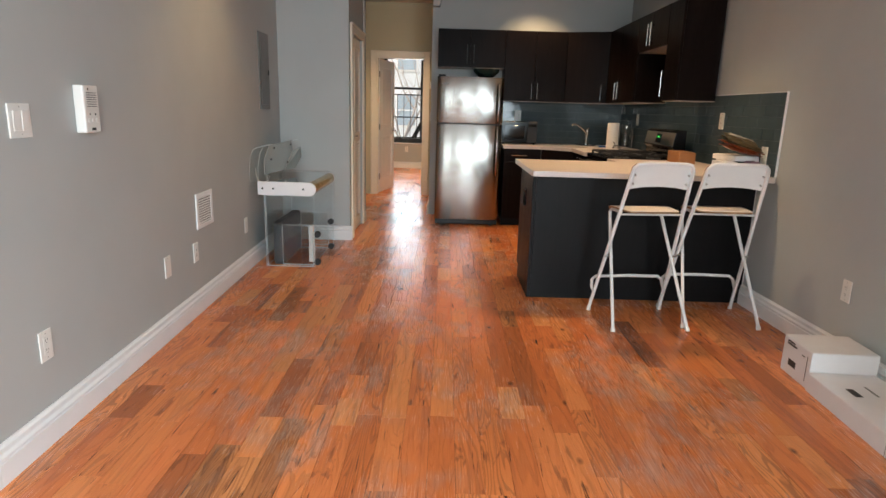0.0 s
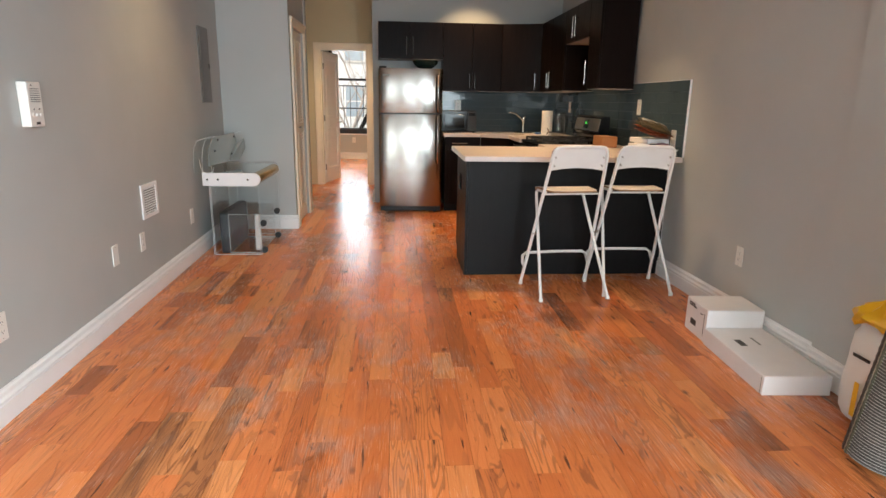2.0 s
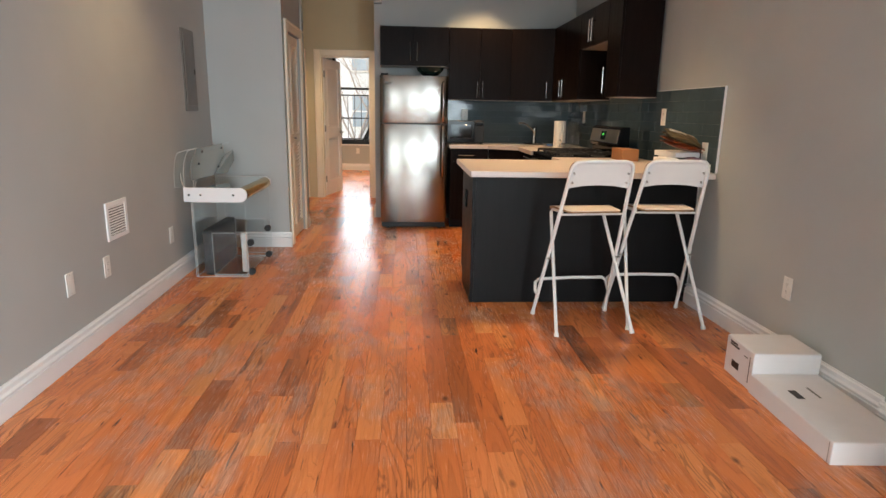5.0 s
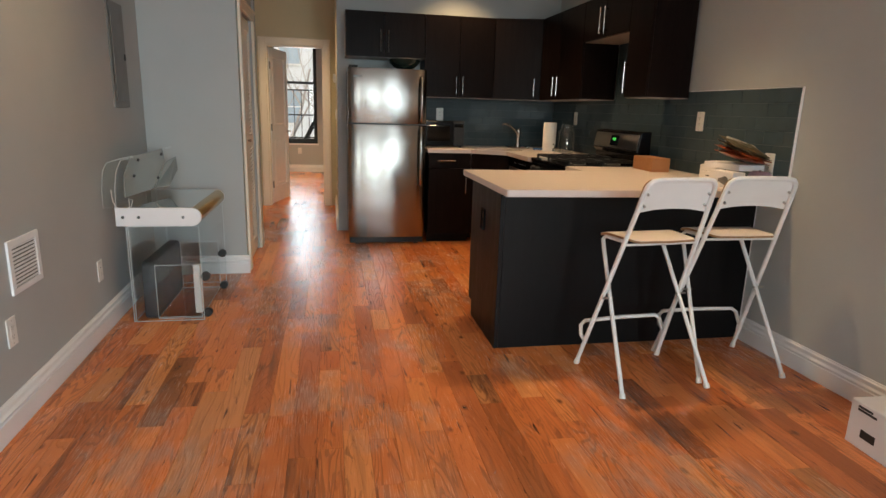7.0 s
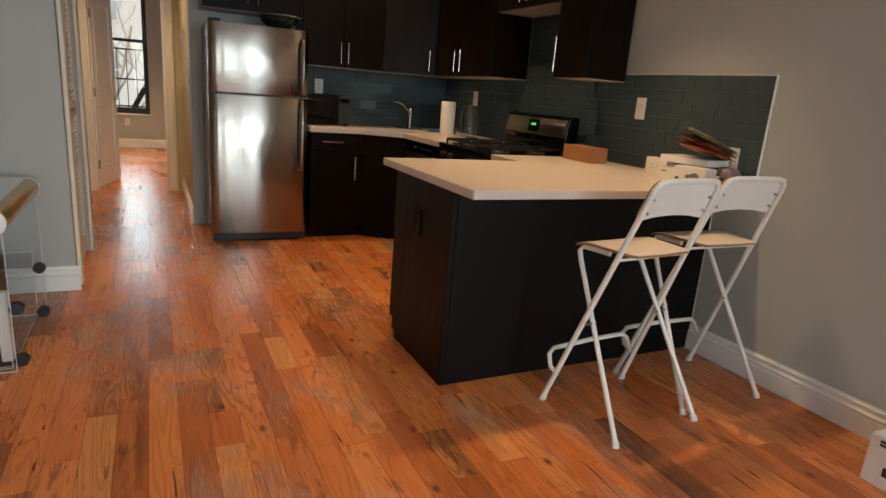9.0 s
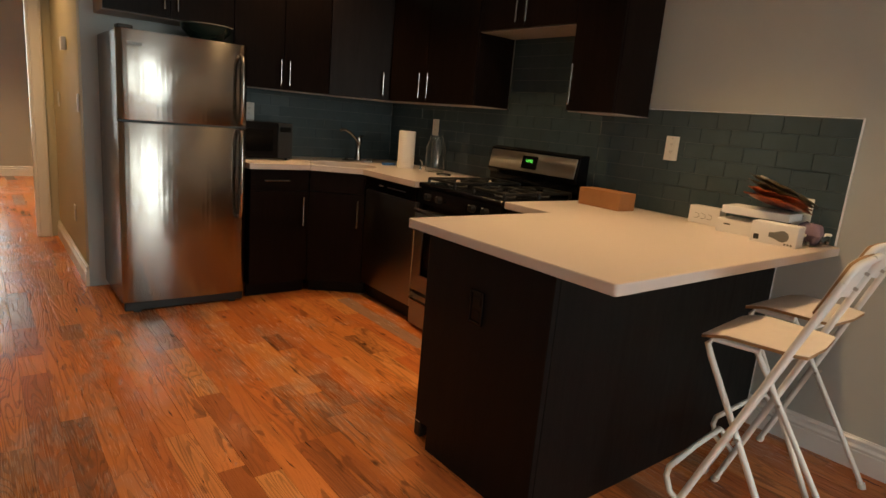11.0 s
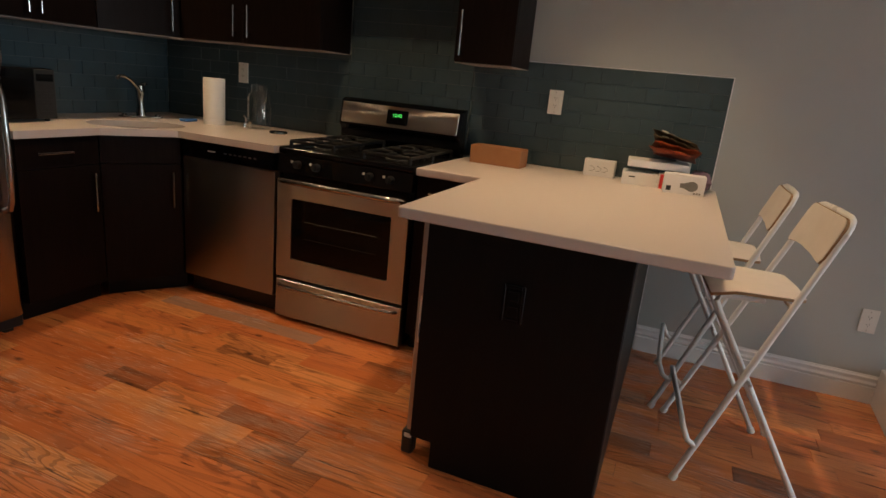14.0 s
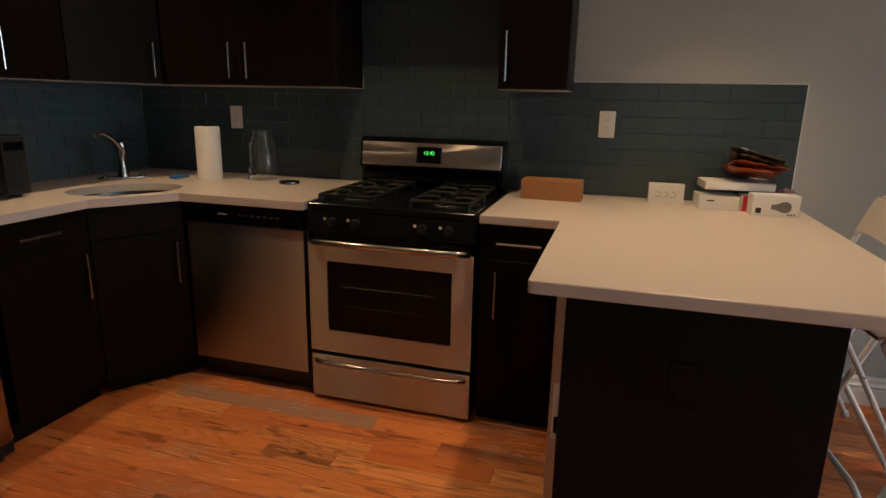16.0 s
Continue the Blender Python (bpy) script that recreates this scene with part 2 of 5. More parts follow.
nt_.links.new(bp_.outputs[0], nt_.nodes["Principled BSDF"].inputs["Normal"])
M_SINK = material("dull_sink_steel", (0.15, 0.14, 0.13), 0.25, 1.0)
M_CHROME = material("chrome", (0.40, 0.388, 0.37), 0.22, 1.0)
M_FSIDE = material("dark_fridge_side", (0.10, 0.098, 0.096), 0.22, 0.75, var=0.2, scale=12, bump=1.0, bump_scale=5, stretch=(1, 1.6, 0.6))
M_BLACK = material("black_enamel", (0.005, 0.005, 0.006), 0.14, spec=0.18)
M_BLACKM = material("black_iron", (0.007, 0.007, 0.007), 0.5, var=0.2, scale=14, bump=0.3, bump_scale=120)
M_GLASSB = material("dark_glass", (0.004, 0.0035, 0.0035), 0.08, spec=0.18)
M_COUNTER = material("cream_quartz", (0.60, 0.53, 0.50), 0.28, bump=0.05, bump_scale=90)
M_TILE = material("blue_grey_glass_tile", (0.062, 0.092, 0.105), 0.07, var=0.15, scale=12, bump=0.22, bump_scale=16, spec=0.28)
M_GROUT = material("grey_grout", (0.105, 0.135, 0.145), 0.8, var=0.1, scale=40)
M_CARD = material("brown_cardboard", (0.34, 0.150, 0.060), 0.75, var=0.1, scale=20, bump=0.1)
M_WCARD = material("white_card", (0.74, 0.735, 0.745), 0.55, var=0.05, scale=12, bump=0.08, bump_scale=40)
M_STOOLW = material("white_stool_enamel", (0.78, 0.78, 0.77), 0.3, var=0.05, scale=14)
M_SEAT = material("white_stool_veneer", (0.76, 0.70, 0.655), 0.38, var=0.07, scale=18)
M_MEL = material("pale_melamine", (0.42, 0.36, 0.32), 0.5, var=0.05, scale=10)
M_PLY = material("plywood_edge", (0.36, 0.21, 0.10), 0.6, var=0.3, scale=40, stretch=(1, 1, 12))
M_PLASTIC = material("white_plastic", (0.76, 0.75, 0.71), 0.35, var=0.03, scale=10)
M_PANEL = material("grey_metal_panel", (0.19, 0.19, 0.18), 0.4, 0.3, var=0.1, scale=10)
M_ACRYL = thin_clear("clear_acrylic", (0.975, 0.985, 0.985), 0.02)
M_GLASS = thin_clear("window_glass", (0.98, 0.99, 0.985), 0.02)
M_JAR = thin_clear("jar_glass", (0.965, 0.975, 0.97), 0.03)
M_MIRROR = material("mirror", (0.85, 0.87, 0.88), 0.02, 1.0)
M_BACKP = material("pale_grey_panel", (0.46, 0.51, 0.51), 0.16, 0.5, var=0.05, scale=8)
M_GOLD = material("gold_foil", (0.62, 0.42, 0.16), 0.18, 1.0, var=0.2, scale=14)
M_RUBBER = material("black_rubber", (0.012, 0.012, 0.012), 0.5, var=0.1, scale=20)
M_DARKPAD = material("dark_seat_pad", (0.035, 0.04, 0.045), 0.6, var=0.3, scale=20)
M_PAPER = material("paper_towel", (0.80, 0.78, 0.74), 0.9, var=0.04, scale=30, bump=0.4, bump_scale=130)
M_GREENB = material("dark_green_glaze", (0.018, 0.032, 0.026), 0.12, var=0.3, scale=14)
M_YELLOW = material("yellow_plastic", (0.80, 0.46, 0.02), 0.35, var=0.08, scale=14)
M_FRAME = material("black_window_frame", (0.015, 0.018, 0.02), 0.4, var=0.2, scale=14)
M_BARK = material("bark", (0.56, 0.50, 0.46), 0.9, var=0.4, scale=14, bump=0.6, bump_scale=40)
M_ORANGE = material("rust_cloth_pack", (0.26, 0.050, 0.014), 0.35, var=0.3, scale=30)
M_OLIVE = material("olive_cloth_pack", (0.075, 0.055, 0.026), 0.35, var=0.3, scale=30)
M_LILAC = material("lilac_plastic_bag", (0.22, 0.15, 0.21), 0.2, var=0.3, scale=20)
M_BLUE = material("blue_sponge", (0.05, 0.16, 0.42), 0.7, var=0.1, scale=50, bump=0.4)
M_BAND = material("paper_band", (0.46, 0.44, 0.40), 0.6, var=0.1, scale=20)
M_RACK = material("dim_oven_rack", (0.05, 0.045, 0.04), 0.5)
M_RED = material("red_print", (0.55, 0.03, 0.02), 0.5)
M_INK = material("black_print", (0.02, 0.02, 0.02), 0.5)
M_LED = glow("green_digits", (0.12, 1.0, 0.15), 1.5)
M_LAMP = glow("lamp_glow", (1.0, 0.72, 0.42), 12.0)
M_FPANE = material("far_window_pane", (0.42, 0.52, 0.62), 0.2, var=0.2, scale=2)


# ---- shapes ----
ORIGIN = {}


def thing(name, x, y, z, label, category, group="", kind=""):
    ob = tagged(new(name), label, category, group, kind)
    ob.empty_display_size = 0.1
    ob.location = (x, y, z)
    ORIGIN[ob.name] = Vector((x, y, z))
    return ob


def part(name, bm, mat, parent=None, label="", smooth=False, kind="", category=""):
    """Links bm, in the world's places, as one mesh; under parent where there is one."""
    top, origin = parent, Vector((0, 0, 0))
    while top is not None and top.parent is not None:
        top = top.parent
    if top is not None:
        origin = ORIGIN.get(top.name, Vector((0, 0, 0)))
    if not isinstance(bm, bpy.types.Mesh):
        bmesh.ops.recalc_face_normals(bm, faces=bm.faces)
        me = bpy.data.meshes.new(name)
        bm.to_mesh(me)
        bm.free()
    else:
        me = bm
    me.transform(Matrix.Translation(-origin))
    for mt in (mat if isinstance(mat, (list, tuple)) else [mat]):
        me.materials.append(mt)
    if smooth:
        me.shade_smooth()
        try:
            me.set_sharp_from_angle(angle=radians(35))
        except Exception:
            pass
    ob = new(name, me)
    if parent is not None:
        ob.parent = parent
    return tagged(ob, label, category, "", kind)


def box(x0, x1, y0, y1, z0, z1, bev=0.0, seg=1, bm=None):
    if bev:
        own = bmesh.new()
        bmesh.ops.create_cube(own, size=1, matrix=Matrix.Translation(((x0 + x1) / 2, (y0 + y1) / 2, (z0 + z1) / 2)) @ Matrix.Diagonal((x1 - x0, y1 - y0, z1 - z0, 1)))
        bmesh.ops.bevel(own, geom=own.edges[:], offset=bev, segments=seg, affect="EDGES", profile=0.5)
        if bm is None:
            return own
        me = bpy.data.meshes.new("tmp")
        own.to_mesh(me)
        own.free()
        bm.from_mesh(me)
        bpy.data.meshes.remove(me)
        return bm
    bm = bm or bmesh.new()
    v = [bm.verts.new((x, y, z)) for x in (x0, x1) for y in (y0, y1) for z in (z0, z1)]
    for f in ((0, 1, 3, 2), (4, 6, 7, 5), (0, 4, 5, 1), (2, 3, 7, 6), (0, 2, 6, 4), (1, 5, 7, 3)):
        bm.faces.new([v[i] for i in f])
    return bm


def prism(pts, lo, hi, axis="z", bev=0.0, bm=None, seg=2):
    """A closed outline drawn out along an axis: z takes (x, y), y takes (x, z), x takes (y, z)."""
    own = bmesh.new()
    put = {"z": lambda a, b, c: (a, b, c), "y": lambda a, b, c: (a, c, b), "x": lambda a, b, c: (c, a, b)}[axis]
    lo_v, hi_v = [own.verts.new(put(a, b, lo)) for a, b in pts], [own.verts.new(put(a, b, hi)) for a, b in pts]
    own.faces.new(lo_v)
    own.faces.new(hi_v[::-1])
    n = len(pts)
    for i in range(n):
        own.faces.new((lo_v[i], lo_v[(i + 1) % n], hi_v[(i + 1) % n], hi_v[i]))
    bmesh.ops.recalc_face_normals(own, faces=own.faces)
    if bev:
        bmesh.ops.bevel(own, geom=own.edges[:], offset=bev, segments=seg, affect="EDGES", profile=0.5)
    if bm is None:
        return own
    me = bpy.data.meshes.new("tmp")
    own.to_mesh(me)
    own.free()
    bm.from_mesh(me)
    bpy.data.meshes.remove(me)
    return bm


def tube(points, r, sides=10, bm=None, closed=False):
    """A round bar along points."""
    bm = bm or bmesh.new()
    P = [Vector(p) for p in points]
    n = len(P)
    rings, up = [], None
    for i, p in enumerate(P):
        a = P[(i - 1) % n] if closed or i else p
        c = P[(i + 1) % n] if closed or i < n - 1 else p
        d = (c - a).normalized()
        if up is None:
            up = Vector((0, 0, 1)) if abs(d.z) < 0.9 else Vector((1, 0, 0))
        s = d.cross(up).normalized()
        up = s.cross(d).normalized()
        rr = r[i] if isinstance(r, (list, tuple)) else r
        rings.append([bm.verts.new(p + rr * (math.cos(2 * math.pi * k / sides) * s + math.sin(2 * math.pi * k / sides) * up)) for k in range(sides)])
    for i in range(n if closed else n - 1):
        a, c = rings[i], rings[(i + 1) % n]
        for k in range(sides):
            bm.faces.new((a[k], a[(k + 1) % sides], c[(k + 1) % sides], c[k]))
    if not closed:
        bm.faces.new(rings[0][::-1])
        bm.faces.new(rings[-1])
    return bm


def lathe(cx, cy, profile, sides=24, bm=None):
    """A turned shape: profile of (radius, z), closed at both ends."""
    bm = bm or bmesh.new()
    rings = [[bm.verts.new((cx + r * math.cos(2 * math.pi * k / sides), cy + r * math.sin(2 * math.pi * k / sides), z)) for k in range(sides)] for r, z in profile]
    for a, c in zip(rings, rings[1:]):
        for k in range(sides):
            bm.faces.new((a[k], a[(k + 1) % sides], c[(k + 1) % sides], c[k]))
    bm.faces.new(rings[0][::-1])
    bm.faces.new(rings[-1])
    return bm


def arc(cx, cy, r, a0, a1, n=8):
    return [(cx + r * math.cos(radians(a0 + (a1 - a0) * i / n)), cy + r * math.sin(radians(a0 + (a1 - a0) * i / n))) for i in range(n + 1)]


def struct(name, bm, mat, label, parent=None, smooth=False):
    return part(name, bm, mat, parent, label, smooth, "structure")


# ---- the large structure ----
H = 2.78
sub = struct("floor", box(-3.3, 2.4, -2.8, 13.6, -0.12, -0.012), M_GAP, "reclaimed red-orange oak strip floor with grey wear")
struct("ceiling", box(-3.3, 2.4, -2.8, 13.6, H, H + 0.12), M_CEIL, "flat off-white painted ceiling")


def wall(name, x0, x1, y0, y1, label="smooth wall painted pale warm grey", mat=M_WALL, holes=(), axis="x", z1=H):
    """A wall along x or y with openings (from, to, low, high) through it."""
    bm = bmesh.new()
    a0, a1 = (x0, x1) if axis == "x" else (y0, y1)

    def add(p, q, lo, hi):
        if q - p > 1e-4 and hi - lo > 1e-4:
            if axis == "x":
                box(p, q, y0, y1, lo, hi, bm=bm)
            else:
                box(x0, x1, p, q, lo, hi, bm=bm)
    at = a0
    for p, q, lo, hi in holes:
        add(at, p, 0, z1)
        add(p, q, 0, lo)
        add(p, q, hi, z1)
        at = q
    add(at, a1, 0, z1)
    return struct(name, bm, mat, label)


WL0, WL1 = (-1.548, 1.785), (-1.655, 5.80)
struct("wall_west", prism([WL0, WL1, (-1.86, 5.80), (-1.76, 1.785)], 0, H), M_WALL, "long smooth wall painted pale warm grey")
wall("wall_entry", -1.80, -1.66, -2.6, 1.785, axis="y", holes=[(0.78, 1.66, 0, 2.08)])
wall("wall_closet_front", -1.86, -0.990, 5.802, 5.90)
wall("wall_closet_side", -1.07, -0.992, 5.902, 6.78, axis="y", holes=[(5.96, 6.66, 0, 1.98)])
wall("wall_closet_back", -2.40, -0.977, 6.782, 6.88)
wall("wall_hall_west", -2.40, -2.28, 6.882, 9.12, mat=M_TAN, label="tan painted hall wall", axis="y")
wall("wall_bedroom_front", -3.2, 1.1, 9.13, 9.25, mat=M_TAN, label="tan painted hall end wall with two doorways", holes=[(-2.10, -1.40, 0, 2.03), (-1.117, -0.408, 0, 2.03)])
wall("wall_hall_east", -0.258, -0.14, 7.552, 9.128, mat=M_TAN, label="tan painted hall wall", axis="y")
wall("wall_kitchen_back", -0.258, 2.22, 7.43, 7.55)
struct("wall_east", prism([(2.118, 2.34), (2.24, 2.34), (2.24, 7.428), (2.083, 7.428), (2.083, 3.87)], 0, H), M_WALL, "smooth side wall painted pale warm grey")
wall("wall_east_chimney_breast", 2.085, 2.22, -2.6, 2.338, axis="y", label="shallow projecting wall painted pale warm grey")
wall("wall_street", -1.80, 2.22, -2.74, -2.602, holes=[(-1.28, -0.32, 0.45, 2.55), (-0.13, 0.83, 0.45, 2.55), (0.94, 1.86, 0.45, 2.55)])
wall("wall_bedroom_back", -3.2, 1.1, 13.36, 13.52, holes=[(-2.75, -1.95, 0.56, 2.6), (-1.44, -0.58, 0.56, 2.6)])
wall("wall_bedroom_east", 1.0, 1.1, 9.252, 13.358, axis="y")
wall("wall_bedroom_west", -3.2, -3.1, 9.252, 13.358, axis="y")
wall("wall_bedroom_divider", -1.62, -1.54, 9.252, 13.358, axis="y")
struct("wall_kitchen_chase", prism([(-0.257, 2.46), (-0.175, 2.46), (-0.10, H - 0.002), (-0.257, H - 0.002)], 7.33, 7.428, "y", 0.004), M_WALL, "small boxed chase under the ceiling")


def skirting(name, p0, p1, inward, mat=M_TRIM, h=0.142, t=0.02):
    """A moulded baseboard from p0 to p1; inward points into the room."""
    p0, p1, n = Vector((*p0, 0)), Vector((*p1, 0)), Vector((*inward, 0))
    n.normalize()
    prof = [(0, 0.0), (t, 0.0), (t, h * 0.58), (t * 0.70, h * 0.60), (t * 0.72, h * 0.63), (t * 1.06, h * 0.66), (t * 1.06, h * 0.71), (t * 0.55, h * 0.77), (t * 0.48, h * 0.84), (t * 0.80, h * 0.87), (t * 0.76, h * 0.92), (t * 0.35, h * 0.96), (t * 0.3, h), (0, h)]
    bm = bmesh.new()
    a = [bm.verts.new(p0 + n * u + Vector((0, 0, v))) for u, v in prof]
    c = [bm.verts.new(p1 + n * u + Vector((0, 0, v))) for u, v in prof]
    bm.faces.new(a)
    bm.faces.new(c[::-1])
    for i in range(len(prof)):
        j = (i + 1) % len(prof)
        bm.faces.new((a[i], a[j], c[j], c[i]))
    return struct(name, bm, mat, "tall white moulded baseboard" if mat is M_TRIM else "cream moulded baseboard")


skirting("baseboard", (-1.546, 1.785), (-1.653, 5.80), (1, 0))
skirting("baseboard", (-1.66, 1.783), (-1.526, 1.783), (0, -1))
skirting("baseboard", (-1.63, 5.80), (-0.970, 5.80), (0, -1))
skirting("baseboard", (-0.990, 6.75), (-0.990, 6.88), (1, 0))
skirting("baseboard", (-0.26, 9.128), (-0.26, 7.43), (-1, 0), M_CREAM)
skirting("baseboard", (-2.28, 9.128), (-2.23, 9.128), (0, -1), M_CREAM)
skirting("baseboard", (2.116, 2.34), (2.080, 4.085), (-1, 0))
skirting("baseboard", (2.083, -2.6), (2.083, 2.345), (-1, 0))
skirting("baseboard", (-3.1, 13.358), (-1.62, 13.358), (0, -1))
skirting("baseboard", (-1.54, 13.358), (1.0, 13.358), (0, -1))
skirting("baseboard", (-1.66, -2.6), (-1.66, 0.69), (1, 0))
skirting("baseboard", (-1.66, -2.6), (2.05, -2.6), (0, 1))


def casing(name, x0, x1, y, top, w=0.085, side=-1, mat=M_CREAM):
    """Door trim on a wall along x, round the opening x0 to x1."""
    bm = bmesh.new()
    for p, q in ((x0 - w, x0), (x1, x1 + w)):
        box(p, q, y + side * 0.022, y, 0, top + w, 0.004, bm=bm)
        box(p + (0 if p < x0 else w - 0.018), p + (0.018 if p < x0 else w), y + side * 0.032, y + side * 0.0225, 0, top + w, 0.003, bm=bm)
    box(x0, x1, y + side * 0.022, y, top, top + w, 0.004, bm=bm)
    box(x0 - w, x1 + w, y + side * 0.033, y + side * 0.0225, top + w - 0.018, top + w, 0.003, bm=bm)
    for p, q in ((x0, x0 + 0.02), (x1 - 0.02, x1)):
        box(p, q, y + 0.002, y + 0.118, 0, top, bm=bm)
    box(x0 + 0.02, x1 - 0.02, y + 0.002, y + 0.118, top - 0.02, top, bm=bm)
    return struct(name, bm, mat, "cream painted door casing")


casing("trim", -1.117, -0.408, 9.13, 2.03)
casing("trim", -2.10, -1.40, 9.13, 2.03)
bm = bmesh.new()
for p, q in ((5.875, 5.96), (6.66, 6.745)):
    box(-0.990, -0.968, p, q, 0, 2.065, 0.004, bm=bm)
box(-0.990, -0.968, 5.961, 6.659, 1.98, 2.065, 0.004, bm=bm)
box(-0.967, -0.958, 5.875, 6.745, 2.045, 2.065, 0.003, bm=bm)
struct("trim", bm, M_CREAM, "cream painted closet casing")
bm = bmesh.new()
for p, q in ((0.695, 0.78), (1.66, 1.745)):
    box(-1.66, -1.638, p, q, 0, 2.165, 0.004, bm=bm)
box(-1.66, -1.638, 0.781, 1.659, 2.08, 2.165, 0.004, bm=bm)
struct("trim", bm, M_TRIM, "white painted entry door casing")


def panel_door(name, w, m, label, category="door", mat=M_TRIM, knob=True, hinges=True, h=2.0):
    """A two-panel door leaf: hinge edge at the origin, leaf along +x, 40 mm thick."""
    d = thing(name, 0, 0, 0, label, category)
    bm = bmesh.new()
    st = 0.11
    for b in ((0, st, 0, 0.04, 0, h), (w - st, w, 0, 0.04, 0, h), (st, w - st, 0, 0.04, 0, 0.22), (st, w - st, 0, 0.04, 0.86, 1.0), (st, w - st, 0, 0.04, h - 0.12, h)):
        box(*b, 0.002, bm=bm)
    part("leaf", bm, mat, d)
    for lo, hi in ((0.22, 0.86), (1.0, h - 0.12)):
        bm = box(st, w - st, 0.014, 0.026, lo, hi)
        box(st + 0.035, w - st - 0.035, 0.007, 0.033, lo + 0.035, hi - 0.035, 0.005, bm=bm)
        part("panel", bm, mat, d)
    if knob:
        bm = tube([(w - 0.06, -0.05, 0.93), (w - 0.06, 0.09, 0.93)], 0.011, 10)
        for yy in (-0.05, 0.09):
            tube([(w - 0.06, yy, 0.93), (w - 0.17, yy, 0.925)], [0.011, 0.008], 8, bm=bm)
        for yy in (-0.006, 0.046):
            tube([(w - 0.06, yy - 0.004, 0.93), (w - 0.06, yy + 0.004, 0.93)], 0.028, 14, bm=bm)
        part("handle", bm, M_STEELH, d, "satin metal lever handle", True)
    if hinges:
        for hz in (0.25, 1.0, h - 0.22):
            bm = tube([(-0.004, -0.006, hz - 0.045), (-0.004, -0.006, hz + 0.045)], 0.008, 8)
            box(0.0, 0.03, -0.003, 0.0, hz - 0.045, hz + 0.045, bm=bm)
            part("hinge", bm, M_PANEL, d, "dull metal hinge", True)
    d.matrix_basis = m
    return d


panel_door("door_bedroom", 0.70, pose(-1.088, 9.262, 0.008, 0, 0, 76), "open white two-panel interior door", mat=M_TRIM)
panel_door("door_bedroom", 0.66, pose(-1.425, 9.285, 0.008, 0, 0, 97), "open cream two-panel door of the second bedroom", mat=M_CREAM)
panel_door("door_entry", 0.86, pose(-1.70, 0.79, 0.008, 0, 0, 90), "closed white painted entry door", knob=True)

louv = thing("closet_door", -0.99, 5.97, 0, "closed cream louvered folding closet door", "door")
for a, b in ((5.965, 6.308), (6.312, 6.655)):
    bm = bmesh.new()
    for q in ((a, a + 0.05, 0.01, 1.97), (b - 0.05, b, 0.01, 1.97), (a + 0.05, b - 0.05, 0.01, 0.13), (a + 0.05, b - 0.05, 0.95, 1.04), (a + 0.05, b - 0.05, 1.88, 1.97)):
        box(-1.035, -1.007, *q, 0.002, bm=bm)
    fr_ = part("leaf", bm, M_CREAM, louv)
    for lo, hi in ((0.13, 0.95), (1.04, 1.88)):
        n = int((hi - lo) / 0.034)
        me = None
        for i in range(n):
            zc = lo + (i + 0.5) * (hi - lo) / n
            if me is None:
                bm = prism([(-1.032, -0.017), (-1.028, -0.019), (-1.010, 0.015), (-1.014, 0.017)], a + 0.05, b - 0.05, "y")
                o = part("slat", bm, M_CREAM, fr_)
                me = o.data
            else:
                o = new("slat", me)
                o.parent = fr_
            o.location.z = zc
part("knob", tube([(-1.007, 6.27, 1.0), (-0.990, 6.27, 1.0), (-0.977, 6.27, 1.0)], [0.006, 0.012, 0.012], 10), M_STEELH, louv, "", True)


def window_unit(name, x0, x1, y, z0, z1, rail, label):
    """Black double-hung window in the wall at y, looking out along +y (or -y)."""
    w = thing(name, (x0 + x1) / 2, y, z0, label, "window", kind="structure")
    bm = bmesh.new()
    for b in ((x0, x0 + 0.035, z0, z1), (x1 - 0.035, x1, z0, z1), (x0 + 0.035, x1 - 0.035, z0, z0 + 0.05), (x0 + 0.035, x1 - 0.035, z1 - 0.04, z1)):
        box(b[0], b[1], y - 0.05, y + 0.05, b[2], b[3], 0.003, bm=bm)
    part("window_frame", bm, M_FRAME, w)
    for k, (lo, hi, yy) in enumerate(((z0 + 0.05, rail + 0.02, y - 0.022), (rail - 0.02, z1 - 0.04, y + 0.012))):
        bm = bmesh.new()
        a, c = x0 + 0.036, x1 - 0.036
        for b in ((a, a + 0.028, lo, hi), (c - 0.028, c, lo, hi), (a + 0.028, c - 0.028, lo, lo + 0.045), (a + 0.028, c - 0.028, hi - 0.045, hi)):
            box(b[0], b[1], yy - 0.012, yy + 0.012, b[2], b[3], 0.002, bm=bm)
        sash = part("sash", bm, M_FRAME, w)
        g = part("pane", box(a + 0.026, c - 0.026, yy - 0.002, yy + 0.002, lo + 0.04, hi - 0.04), M_GLASS, sash)
        g.visible_shadow = False
    return w


window_unit("window_1", -1.44, -0.58, 13.45, 0.56, 2.6, 1.73, "tall black-framed double-hung window in a bedroom wall")
window_unit("window_2", -2.75, -1.95, 13.45, 0.56, 2.6, 1.70, "tall black-framed double-hung window of the second bedroom")
# Unseen street windows, their number and places chosen to suit the daylight lamps.
window_unit("window_3", -1.28, -0.32, -2.67, 0.45, 2.55, 1.5, "black-framed double-hung street window")
window_unit("window_4", -0.13, 0.83, -2.67, 0.45, 2.55, 1.5, "black-framed double-hung street window")
window_unit("window_5", 0.94, 1.86, -2.67, 0.45, 2.55, 1.5, "black-framed double-hung street window")
